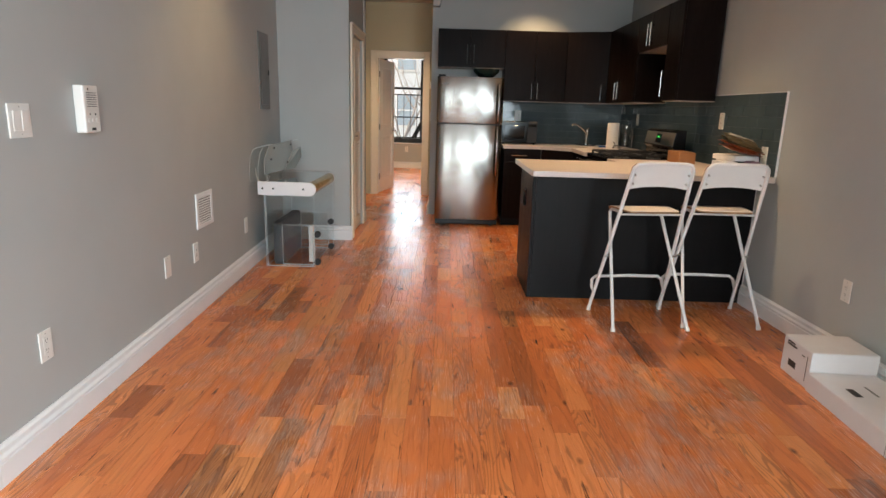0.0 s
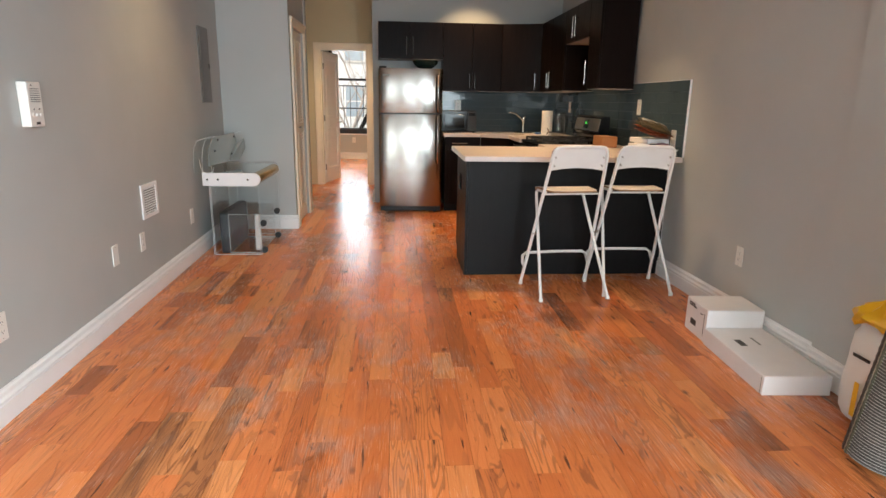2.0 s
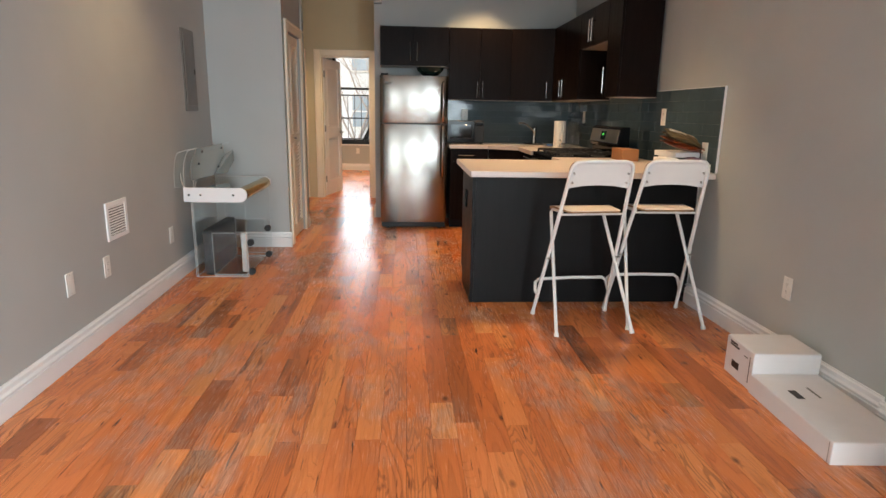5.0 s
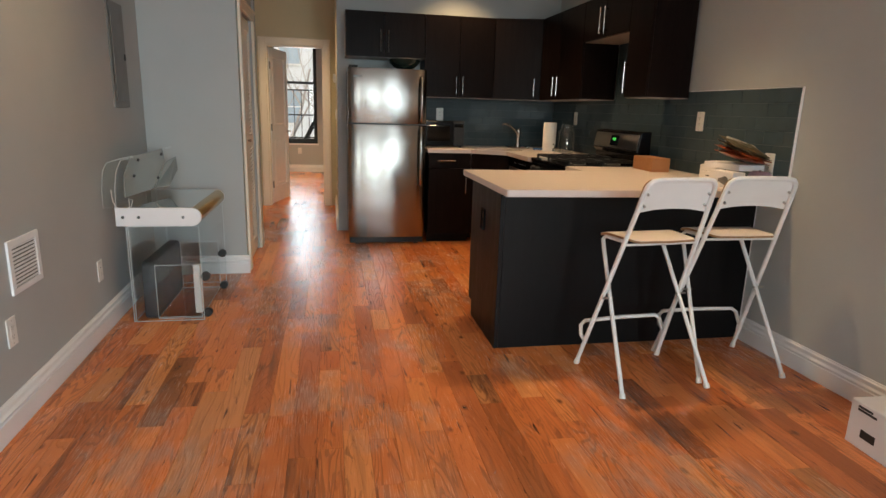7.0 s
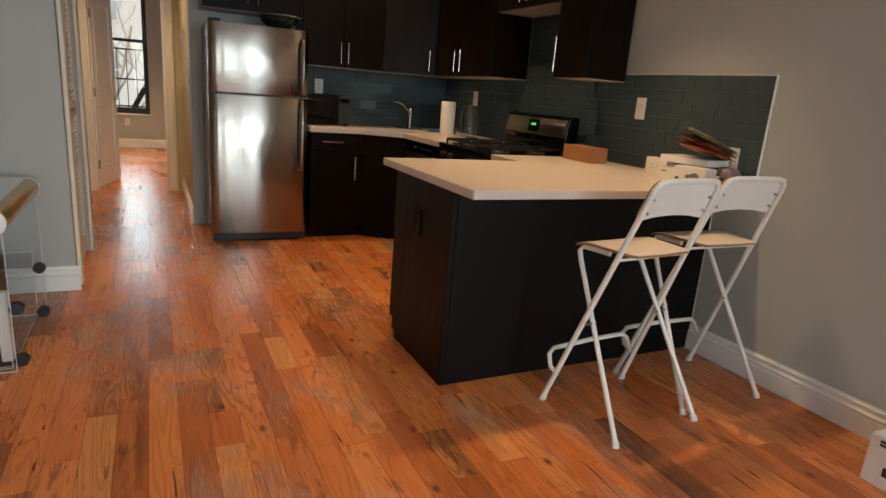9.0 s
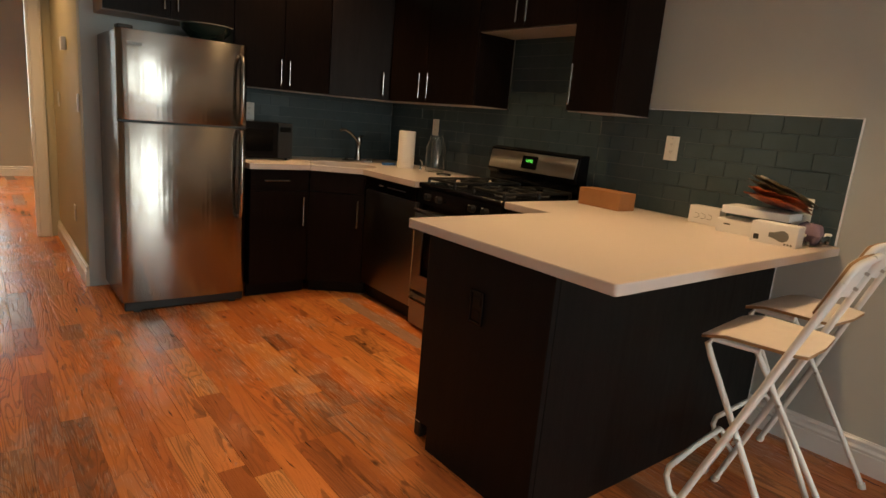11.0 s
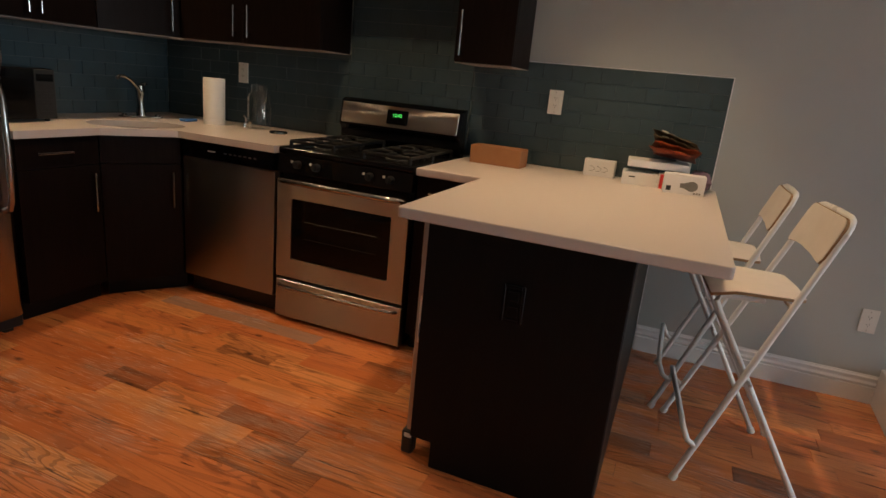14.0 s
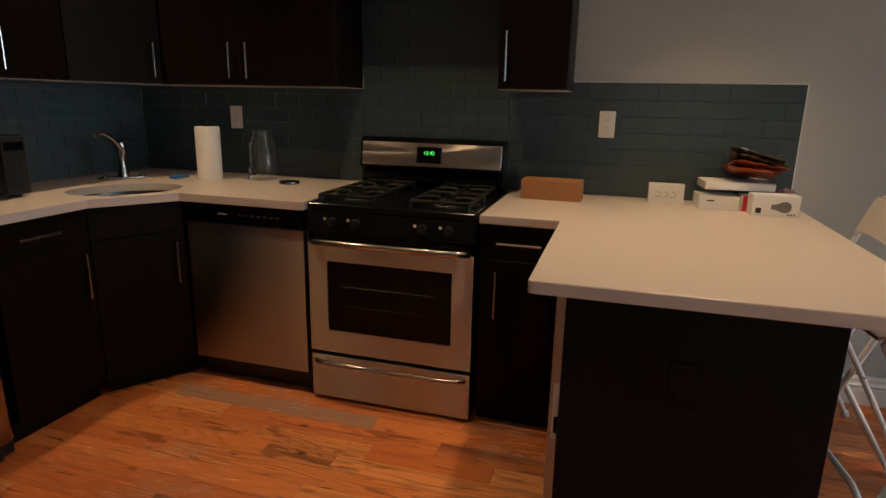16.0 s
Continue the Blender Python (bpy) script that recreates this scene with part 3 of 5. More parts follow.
for i, (a, b, y, s) in enumerate(((-1.44, -0.58, 13.36, -1), (-2.75, -1.95, 13.36, -1))):
    bm = box(a - 0.02, b + 0.02, y - 0.018, y + 0.05, 0.535, 0.558, 0.003)
    struct("trim", bm, M_TRIM, "thin white window sill")

# ---- outdoors ----
struct("ground", box(-160, 160, 14.2, 260, -4.2, -4.0), material("yard_ground", (0.16, 0.15, 0.12), 0.95, var=0.4, scale=1.5), "dull winter back yard ground")
struct("ground", box(-160, 160, -260, -3.4, -4.2, -4.0), material("street_asphalt", (0.06, 0.06, 0.06), 0.9, var=0.3, scale=1.5), "grey asphalt street")
fe = thing("fire_escape", -1.2, 14.2, -4.0, "black iron fire escape outside the bedroom windows", "fire escape")
for k in range(3):
    zz = (0.62, 1.10, 1.62)[k]
    part("rail", tube([(-3.2, 14.55, zz), (0.6, 14.55, zz)], 0.016, 6), M_BLACKM, fe)
for i in range(24):
    part("baluster", tube([(-3.1 + 0.155 * i, 14.55, 0.5), (-3.1 + 0.155 * i, 14.55, 1.62)], 0.008, 5), M_BLACKM, fe)
part("platform", box(-3.2, 0.6, 13.75, 14.56, 0.40, 0.44, 0.004), M_BLACKM, fe)
part("stringer", prism([(-0.98, 0.44), (-0.88, 0.44), (-0.10, 1.9), (-0.20, 1.9)], 14.1, 14.14, "y"), M_BLACKM, fe)
part("stringer", prism([(-0.98, 0.44), (-0.88, 0.44), (-0.10, 1.9), (-0.20, 1.9)], 14.4, 14.44, "y"), M_BLACKM, fe)
for x_ in (-3.15, 0.55):
    part("post", box(x_ - 0.02, x_ + 0.02, 14.53, 14.57, -4.0, 1.64), M_BLACKM, fe)
rnd = random.Random(5)


def tree(x, y, h, label):
    t = thing("tree", x, y, -4.0, label, "tree")
    bm = bmesh.new()
    crown = bmesh.new()

    def limb(p, d, length, r, depth, target):
        pts, rad = [p], [r]
        n = 5
        for i in range(n):
            d = (d + Vector((rnd.uniform(-.2, .2), rnd.uniform(-.2, .2), rnd.uniform(-.05, .15)))).normalized()
            p = p + d * (length / n)
            pts.append(p)
            rad.append(r * (1 - 0.55 * (i + 1) / n))
        tube(pts, rad, 6 if depth < 2 else 4, bm=target)
        if depth < 4:
            for _ in range(3 if depth else 6):
                k = rnd.randrange(2, n + 1)
                nd = (d + Vector((rnd.uniform(-1, 1), rnd.uniform(-1, 1), rnd.uniform(-.2, .7)))).normalized()
                limb(pts[k], nd, length * rnd.uniform(0.45, 0.7), rad[k] * 0.7, depth + 1, crown)
    limb(Vector((x, y, -4.0)), Vector((rnd.uniform(-.1, .1), 0, 1)), h, h * 0.012, 0, bm)
    part("trunk", bm, M_BARK, t, "", True)
    part("crown", crown, M_BARK, t, "bare winter branches")
    return t


tree(-2.4, 22.0, 7.0, "bare leafless winter tree")
tree(0.6, 24.0, 8.0, "bare leafless winter tree with a forked trunk")
M_FACADE = material("pale_facade", (0.78, 0.82, 0.86), 0.85, var=0.08, scale=3)
apt = thing("apartment_building", -2.0, 34.0, -4.0, "pale rear facade of an apartment building behind the bare trees", "building")
part("wall", box(-14, 10, 34.0, 40.0, -4.0, 9.4), M_FACADE, apt)
part("cornice", box(-14.2, 10.2, 33.7, 34.0, 9.0, 9.45), M_FACADE, apt)
for i in range(9):
    for k in range(4):
        wx0, wz0 = -13.0 + 2.55 * i, -2.6 + 3.0 * k
        fw = part("window_frame", box(wx0 - 0.08, wx0 + 1.08, 33.93, 33.995, wz0 - 0.1, wz0 + 1.75), M_TRIM, apt)
        part("pane", box(wx0, wx0 + 1.0, 33.90, 33.925, wz0, wz0 + 0.80), M_FPANE, fw)
        part("pane", box(wx0, wx0 + 1.0, 33.90, 33.925, wz0 + 0.86, wz0 + 1.66), M_FPANE, fw)
struct("backdrop", box(-60, 60, 62, 62.3, -12, 40), glow("pale_winter_sky", (0.93, 0.96, 1.0), 2.2), "pale overcast sky and far haze behind the yard")


# ---- recessed lamps ----
# A fitting at each pot light, the added bedroom one too.
for px, py, watts in POTS:
    d = thing("recessed_light", px, py, H, "round recessed ceiling light with a white trim", "ceiling light", "recessed ceiling lights")
    part("trim_ring", lathe(px, py, [(0.05, H - 0.012), (0.075, H - 0.008), (0.08, H - 0.001), (0.05, H - 0.001)], 24), M_TRIM, d, "", True)
    part("lamp", lathe(px, py, [(0.045, H - 0.006), (0.046, H - 0.002)], 20), M_LAMP, d)


# ---- kitchen ----
def front(parent, p0, p1, z0, z1, mat=M_ESP, t=0.019, handle=None, gap=0.0015, name="door", label="", bev=0.0015):
    """A cabinet front between two plan points, its outer face on their line; the room lies to the right of p0 to p1.
    handle: (share along, low, high) upright or (from share, to share, height) with 'h'."""
    p0, p1 = Vector((*p0, 0)), Vector((*p1, 0))
    d = (p1 - p0).normalized()
    n = Vector((d.y, -d.x, 0))
    a, b = p0 + d * gap, p1 - d * gap
    q = [a, b, b - n * t, a - n * t]
    o = part(name, prism([(v.x, v.y) for v in q], z0 + gap, z1 - gap, bev=bev, seg=1), mat, parent, label)
    if handle:
        if handle[0] == "h":
            ends = [p0.lerp(p1, handle[1]) + Vector((0, 0, handle[3])), p0.lerp(p1, handle[2]) + Vector((0, 0, handle[3]))]
        else:
            c = p0.lerp(p1, handle[0])
            ends = [c + Vector((0, 0, handle[1])), c + Vector((0, 0, handle[2]))]
        u = (ends[1] - ends[0]).normalized()
        bm = tube([ends[0] + n * 0.032, ends[1] + n * 0.032], 0.006, 10)
        for e, s in ((ends[0], 1), (ends[1], -1)):
            tube([e + u * 0.02 * s + n * 0.0005, e + u * 0.02 * s + n * 0.030], 0.0045, 8, bm=bm)
        part("handle", bm, M_CHROME, o, "brushed metal bar handle", True)
    return o


UB, UT = 1.418, 2.19
G = "dark kitchen wall cabinets"


def cabinet(name, poly, z0, z1, label, group):
    cx = sum(p[0] for p in poly) / len(poly)
    cy = sum(p[1] for p in poly) / len(poly)
    c = thing(name, cx, cy, z0, label, "cabinet", group)
    part("body", prism(poly, z0, z1, bev=0.0012, seg=1), M_ESP, c)
    if z0 > 1:
        part("underside", prism(poly, z0 - 0.004, z0 - 0.0004), M_MEL, c, "pale melamine underside")
    return c


YF, XF = 7.10, 1.74
c = cabinet("wall_cabinet", [(-0.180, YF + 0.02), (0.585, YF + 0.02), (0.585, 7.428), (-0.180, 7.428)], 1.775, UT, "short dark wall cabinet above the fridge", G)
part("side", box(-0.1825, -0.1805, YF, 7.428, 1.772, UT), M_MEL, c, "pale melamine side")
front(c, (-0.180, YF), (0.19, YF), 1.775, UT, handle=(0.9, 1.82, 2.02))
front(c, (0.19, YF), (0.585, YF), 1.775, UT, handle=(0.1, 1.82, 2.02))
c = cabinet("wall_cabinet", [(0.587, YF + 0.02), (1.29, YF + 0.02), (1.29, 7.415), (0.587, 7.415)], UB, UT, "tall dark wall cabinet with two doors", G)
front(c, (0.587, YF), (0.938, YF), UB, UT, handle=(0.91, 1.45, 1.62))
front(c, (0.938, YF), (1.29, YF), UB, UT, handle=(0.09, 1.45, 1.62))
c = cabinet("wall_cabinet", [(1.292, YF + 0.020), (XF + 0.012, 6.978), (2.06, 6.978), (2.06, 7.415), (1.292, 7.415)], UB, UT, "dark diagonal corner wall cabinet", G)
front(c, (1.292, YF), (XF - 0.004, 6.965), UB, UT, handle=(0.87, 1.45, 1.62))
c = cabinet("wall_cabinet", [(XF + 0.02, 5.972), (XF + 0.02, 6.960), (2.06, 6.960), (2.06, 5.972)], UB, UT, "tall dark wall cabinet beside the cooker niche", G)
front(c, (XF, 6.960), (XF, 6.495), UB, UT, handle=(0.90, 1.45, 1.62))
front(c, (XF, 6.495), (XF, 5.972), UB, UT, handle=(0.10, 1.45, 1.62))
c = cabinet("wall_cabinet", [(XF + 0.02, 5.183), (XF + 0.02, 5.970), (2.06, 5.970), (2.06, 5.183)], 1.872, UT, "short dark wall cabinet above the cooker", G)
front(c, (XF, 5.970), (XF, 5.577), 1.872, UT, handle=(0.90, 1.90, 2.09))
front(c, (XF, 5.577), (XF, 5.183), 1.872, UT, handle=(0.10, 1.90, 2.09))
c = cabinet("wall_cabinet", [(XF + 0.02, 4.875), (XF + 0.02, 5.181), (2.06, 5.181), (2.06, 4.875)], UB, UT, "narrow dark wall cabinet at the end of the run", G)
front(c, (XF, 5.181), (XF, 4.875), UB, UT, handle=(0.12, 1.45, 1.66))

CT = 0.925
LT = CT - 0.036
XL = 1.345
GB = "dark kitchen base cabinets"
c = cabinet("base_cabinet", [(0.60, 6.82), (1.02, 6.82), (1.02, 7.41), (0.60, 7.41)], 0.09, LT, "dark base cabinet with a drawer over a door", GB)
front(c, (0.60, 6.80), (1.02, 6.80), LT - 0.15, LT, name="drawer_front", handle=("h", 0.2, 0.62, LT - 0.075))
front(c, (0.60, 6.80), (1.02, 6.80), 0.09, LT - 0.15, handle=(0.88, 0.50, 0.70))
part("toe_kick", box(0.60, 1.02, 6.85, 6.87, 0, 0.089), M_ESP2, c)
c = cabinet("base_cabinet", [(1.022, 6.815), (1.355, 6.585), (2.05, 6.585), (2.05, 7.41), (1.022, 7.41)], 0.09, LT - 0.17, "dark diagonal corner sink cabinet", GB)
front(c, (1.022, 6.80), (XL, 6.58), LT - 0.15, LT, name="false_drawer_front")
front(c, (1.022, 6.80), (XL, 6.58), 0.09, LT - 0.15, handle=(0.88, 0.50, 0.70))
part("toe_kick", prism([(1.06, 6.84), (1.40, 6.61), (1.42, 6.63), (1.08, 6.86)], 0, 0.089), M_ESP2, c)
c = cabinet("base_cabinet", [(XL + 0.02, 4.82), (XL + 0.02, 5.145), (2.05, 5.145), (2.05, 4.82)], 0.09, LT, "narrow dark base cabinet between cooker and peninsula", GB)
front(c, (XL, 5.145), (XL, 4.85), LT - 0.15, LT, name="drawer_front", handle=("h", 0.25, 0.85, LT - 0.075))
front(c, (XL, 5.145), (XL, 4.85), 0.09, LT - 0.15, handle=(0.25, 0.50, 0.70))
part("toe_kick", box(XL + 0.05, XL + 0.07, 4.82, 5.145, 0, 0.089), M_ESP2, c)

pen = thing("peninsula_cabinet", 1.3, 4.4, 0, "dark peninsula cabinet with a black outlet on its end", "cabinet", GB)
part("body", box(0.57, 2.048, 4.11, 4.70, 0.09, LT), M_ESP2, pen)
part("plinth", box(0.57, 2.048, 4.11, 4.65, 0, 0.089), M_ESP2, pen)
part("end_panel", prism([(4.092, 0), (4.655, 0), (4.655, 0.10), (4.735, 0.10), (4.735, LT), (4.092, LT)], 0.545, 0.568, "x", 0.0015, seg=1), M_ESP2, pen, "dark end panel notched for the toe space")
part("back_panel", box(0.5685, 2.078, 4.090, 4.108, 0, LT, 0.0015), M_ESP2, pen)
part("corner_batten", box(2.0785, 2.0825, 4.086, 4.11, 0, LT, 0.002), M_TRIM, pen, "thin white scribe strip")
front(pen, (1.34, 4.725), (1.0, 4.725), 0.09, LT, handle=(0.9, 0.5, 0.7))
ul = part("appliance_door", box(0.5700, 0.995, 4.7015, 4.762, 0.105, LT - 0.012, 0.005, 2), M_STEELH, pen, "steel door of an under-counter cooler")
part("label", box(0.5690, 0.5698, 4.712, 4.752, 0.45, 0.62), M_PLASTIC, ul, "white and blue sticker")
part("label", box(0.5690, 0.5698, 4.716, 4.748, 0.47, 0.52), M_BLUE, ul, "blue print")
part("gasket", box(0.5745, 0.99, 4.7004, 4.7013, 0.11, LT - 0.016), M_RUBBER, ul)
bm = bmesh.new()
for b in ((4.393, 4.403, 0.615, 0.738), (4.455, 4.465, 0.615, 0.738), (4.403, 4.455, 0.615, 0.627), (4.403, 4.455, 0.726, 0.738)):
    box(0.534, 0.545, *b, 0.002, bm=bm)
box(0.540, 0.545, 4.403, 4.455, 0.627, 0.726, bm=bm)
cov = part("outlet_cover", bm, M_BLACK, pen, "glossy black outlet cover")
for zz in (0.65, 0.70):
    part("socket", box(0.5365, 0.5398, 4.411, 4.447, zz - 0.016, zz + 0.016, 0.001), M_BLACK, cov)
ft = part("foot", box(0.576, 0.625, 4.737, 4.783, 0, 0.094, 0.010, 2), M_RUBBER, pen, "black rounded foot of the cooler")
part("tag", box(0.5745, 0.5758, 4.742, 4.770, 0.070, 0.086), M_PLASTIC, ft, "white tag")

ct = thing("countertop", 1.3, 4.4, LT, "pale cream quartz peninsula worktop with a thick square edge", "countertop")
ol = [(0.500, 3.848), (2.066, 3.848), (2.066, 5.148), (1.325, 5.148), (1.325, 4.832), (0.500, 4.832)]
ol = arc(0.515, 3.863, 0.015, 180, 270, 5) + ol[1:5] + arc(0.515, 4.817, 0.015, 90, 180, 5)
ol = [(x, y) for x, y in ol]
part("slab", prism(ol, LT, CT, bev=0.004), M_COUNTER, ct)
ct2 = thing("countertop", 1.3, 6.9, LT, "pale cream quartz worktop round the corner sink", "countertop")
SX, SY = 1.315, 6.865
UX, UY = Vector((-0.80, 0.60, 0)), Vector((0.60, 0.80, 0))


def oval(a, b, n=40):
    """Points of the sink's oval, its long side along the cut corner."""
    return [(SX + UX.x * a * math.cos(t) + UY.x * b * math.sin(t), SY + UX.y * a * math.cos(t) + UY.y * b * math.sin(t)) for t in np.linspace(0, 2 * math.pi, n, endpoint=False)]


hole = oval(0.250, 0.185)
bm = bmesh.new()
outer = [(0.585, 6.775), (1.01, 6.775), (1.31, 6.565), (1.31, 5.93), (2.066, 5.93), (2.066, 7.418), (0.585, 7.418)]
ov = [bm.verts.new((x, y, CT)) for x, y in outer]
iv = [bm.verts.new((x, y, CT)) for x, y in hole]
es = [bm.edges.new((ov[i], ov[(i + 1) % len(ov)])) for i in range(len(ov))] + [bm.edges.new((iv[i], iv[(i + 1) % len(iv)])) for i in range(len(iv))]
bmesh.ops.triangle_fill(bm, use_beauty=True, edges=es)
ext = bmesh.ops.extrude_face_region(bm, geom=bm.faces[:])
for v in [g for g in ext["geom"] if isinstance(g, bmesh.types.BMVert)]:
    v.co.z = LT
part("slab", bm, M_COUNTER, ct2)

snk = thing("sink", SX, SY, CT - 0.16, "round stainless steel drop-in corner sink", "sink")
bm = bmesh.new()
rings = [[bm.verts.new((x, y, z)) for x, y in oval(a, b)] for a, b, z in ((0.265, 0.200, LT - 0.0005), (0.252, 0.187, LT - 0.0005), (0.250, 0.185, LT - 0.01), (0.235, 0.172, CT - 0.16), (0.19, 0.13, CT - 0.18), (0.03, 0.03, CT - 0.186))]
for a, c in zip(rings, rings[1:]):
    for k in range(40):
        bm.faces.new((a[k], a[(k + 1) % 40], c[(k + 1) % 40], c[k]))
bm.faces.new(rings[-1])
bowl = part("bowl", bm, M_SINK, snk, "", True)
sol = bowl.modifiers.new("thick", "SOLIDIFY")
sol.thickness, sol.offset = 0.0015, -1
part("drain", lathe(SX, SY, [(0.04, CT - 0.185), (0.04, CT - 0.181), (0.03, CT - 0.180), (0.02, CT - 0.183)], 20), M_CHROME, snk, "", True)
FX, FY_ = 1.60, 7.155
fa = thing("faucet", FX, FY_, CT, "chrome single-lever kitchen faucet on a deck plate", "faucet")


def fp(a, b, z):
    """A place by the faucet: a along the sink's long side, b towards the wall."""
    return (FX + UX.x * a + UY.x * b, FY_ + UX.y * a + UY.y * b, CT + z)


part("deck_plate", prism([fp(0.125 * math.cos(t), 0.028 * math.sin(t), 0)[:2] for t in np.linspace(0, 2 * math.pi, 28, endpoint=False)], CT + 0.0005, CT + 0.011, bev=0.003), M_CHROME, fa, "", True)
part("body", lathe(FX, FY_, [(0.030, CT + 0.012), (0.028, CT + 0.03), (0.020, CT + 0.07), (0.019, CT + 0.12), (0.024, CT + 0.14), (0.027, CT + 0.165), (0.024, CT + 0.19), (0.010, CT + 0.197)], 24), M_CHROME, fa, "", True)
part("spout", tube([fp(0.0, -0.012, 0.15), fp(0.02, -0.05, 0.185), fp(0.055, -0.09, 0.225), fp(0.09, -0.12, 0.245), fp(0.115, -0.14, 0.245), fp(0.128, -0.15, 0.232)], [0.012, 0.011, 0.010, 0.009, 0.010, 0.011], 12), M_CHROME, fa, "", True)
part("lever", tube([fp(0, 0, 0.19), fp(-0.012, -0.01, 0.202), fp(-0.035, -0.03, 0.205)], [0.012, 0.010, 0.007], 10), M_CHROME, fa, "", True)
for a in (-0.09, 0.09):
    q = fp(a, 0, 0)
    part("cap", lathe(q[0], q[1], [(0.016, CT + 0.012), (0.014, CT + 0.020), (0.008, CT + 0.023)], 14), M_CHROME, fa, "", True)

# fridge
F0, F1, FY = -0.172, 0.562, 6.75
fr = thing("refrigerator", 0.19, 7.05, 0, "brushed stainless top-freezer refrigerator with dark sides", "refrigerator")
part("body", box(F0 + 0.002, F1 - 0.002, FY + 0.062, 7.395, 0.05, 1.645, 0.006), M_FSIDE, fr, "dark textured cabinet")
part("grille", box(F0 + 0.01, F1 - 0.01, FY + 0.03, FY + 0.062, 0.01, 0.062, 0.004), M_BLACKM, fr, "black base grille")
for xx in (F0 + 0.06, F1 - 0.1):
    part("foot", box(xx, xx + 0.04, FY + 0.028, FY + 0.06, 0, 0.012), M_BLACKM, fr)
for k, (lo, hi) in enumerate(((0.068, 1.143), (1.155, 1.65))):
    bm = bmesh.new()
    n = 26
    pts = [(F0 + (F1 - F0) * i / n, FY + 0.002 + 0.009 * abs(2 * i / n - 1) ** 2 + 0.016 * abs(2 * i / n - 1) ** 14 + (0.008 if i in (0, n) else 0)) for i in range(n + 1)]
    pts += [(F1, FY + 0.055), (F0, FY + 0.055)]
    door = part("freezer_door" if k else "fridge_door", prism(pts, lo, hi, bev=0.003), M_STEEL, fr, "brushed stainless door", True)
    hx = F1 - 0.055
    h0, h1 = (lo + 0.02, hi - 0.07) if k else (hi - 0.56, hi - 0.012)
    zs = [h0, h0 + 0.01, h0 + 0.05, (h0 + h1) / 2, h1 - 0.05, h1 - 0.01, h1]
    ys = [FY - 0.002, FY - 0.032, FY - 0.05, FY - 0.058, FY - 0.05, FY - 0.032, FY - 0.002]
    part("handle", tube([(hx, y, z) for y, z in zip(ys, zs)], [0.016, 0.015, 0.014, 0.014, 0.014, 0.015, 0.016], 12), M_CHROME, door, "curved steel handle", True)
    if k:
        part("badge", box(F0 + 0.05, F0 + 0.125, FY - 0.001, FY + 0.008, 1.565, 1.582, 0.001), M_PANEL, door, "small grey badge")
    part("gasket", box(F0 + 0.008, F1 - 0.008, FY + 0.0552, FY + 0.0618, lo + 0.006, hi - 0.004), M_RUBBER, fr)
# Black strip paints the shade in the gap between the two doors.
part("gap_strip", box(F0 + 0.004, F1 - 0.004, FY + 0.024, FY + 0.0615, 1.1435, 1.1545), M_RUBBER, fr, "black strip painted as shade between the doors")
part("hinge_cover", box(F0 + 0.01, F0 + 0.09, FY + 0.03, FY + 0.12, 1.651, 1.672, 0.006, 2), M_BLACKM, fr, "black hinge cover")
bw = thing("bowl", 0.37, 6.98, 1.646, "wide dark green glazed bowl on top of the fridge", "bowl")
part("shell", lathe(0.37, 6.98, [(0.05, 1.646), (0.06, 1.655), (0.10, 1.675), (0.135, 1.715), (0.148, 1.748), (0.153, 1.749), (0.141, 1.715), (0.105, 1.682), (0.05, 1.664)], 36), M_GREENB, bw, "", True)
part("rim", lathe(0.37, 6.98, [(0.1445, 1.7485), (0.154, 1.7505), (0.152, 1.755), (0.146, 1.755)], 36), material("bowl_rim", (0.25, 0.24, 0.2), 0.3), bw, "pale glazed rim", True)

# cooker
R0, R1 = 5.158, 5.918
rg = thing("gas_range", 1.65, 5.54, 0, "stainless and black gas range with a dark oven window", "stove")
part("body", box(1.365, 1.99, R0 + 0.004, R1 - 0.004, 0.014, 0.892, 0.003), M_BLACK, rg)
part("cooktop", box(1.325, 1.985, R0, R1, 0.893, 0.925, 0.010, 3), M_BLACK, rg, "glossy black cooktop")
part("control_panel", prism([(1.325, 0.892), (1.318, 0.80), (1.364, 0.80), (1.364, 0.892)], R0 + 0.003, R1 - 0.003, "y", 0.003), M_BLACK, rg, "glossy black knob panel")
for yk in (5.79, 5.68, 5.38, 5.27):
    kn = part("knob", tube([(1.32, yk, 0.848), (1.298, yk, 0.850), (1.290, yk, 0.850)], [0.021, 0.019, 0.017], 16), M_BLACKM, rg, "black burner knob", True)
    part("pointer", box(1.283, 1.2895, yk - 0.004, yk + 0.004, 0.835, 0.866, 0.001), M_BLACKM, kn)
    part("mark", box(1.3185, 1.3200, yk + 0.032, yk + 0.044, 0.853, 0.865), M_PLASTIC, rg, "small white burner mark")
part("front_feet", box(1.40, 1.9, R0 + 0.05, R1 - 0.05, 0, 0.014), M_BLACKM, rg)
od = bmesh.new()
for b in ((R0 + 0.006, R0 + 0.095, 0.245, 0.750), (R1 - 0.095, R1 - 0.006, 0.245, 0.750), (R0 + 0.095, R1 - 0.095, 0.245, 0.350), (R0 + 0.095, R1 - 0.095, 0.672, 0.750)):
    box(1.318, 1.362, b[0], b[1], b[2], b[3], bm=od)
bmesh.ops.remove_doubles(od, verts=od.verts, dist=0.0002)
door = part("oven_door", od, M_STEELH, rg, "brushed stainless oven door")
part("oven_window", box(1.322, 1.350, R0 + 0.096, R1 - 0.096, 0.351, 0.671, 0.002), M_GLASSB, door, "dark oven window")
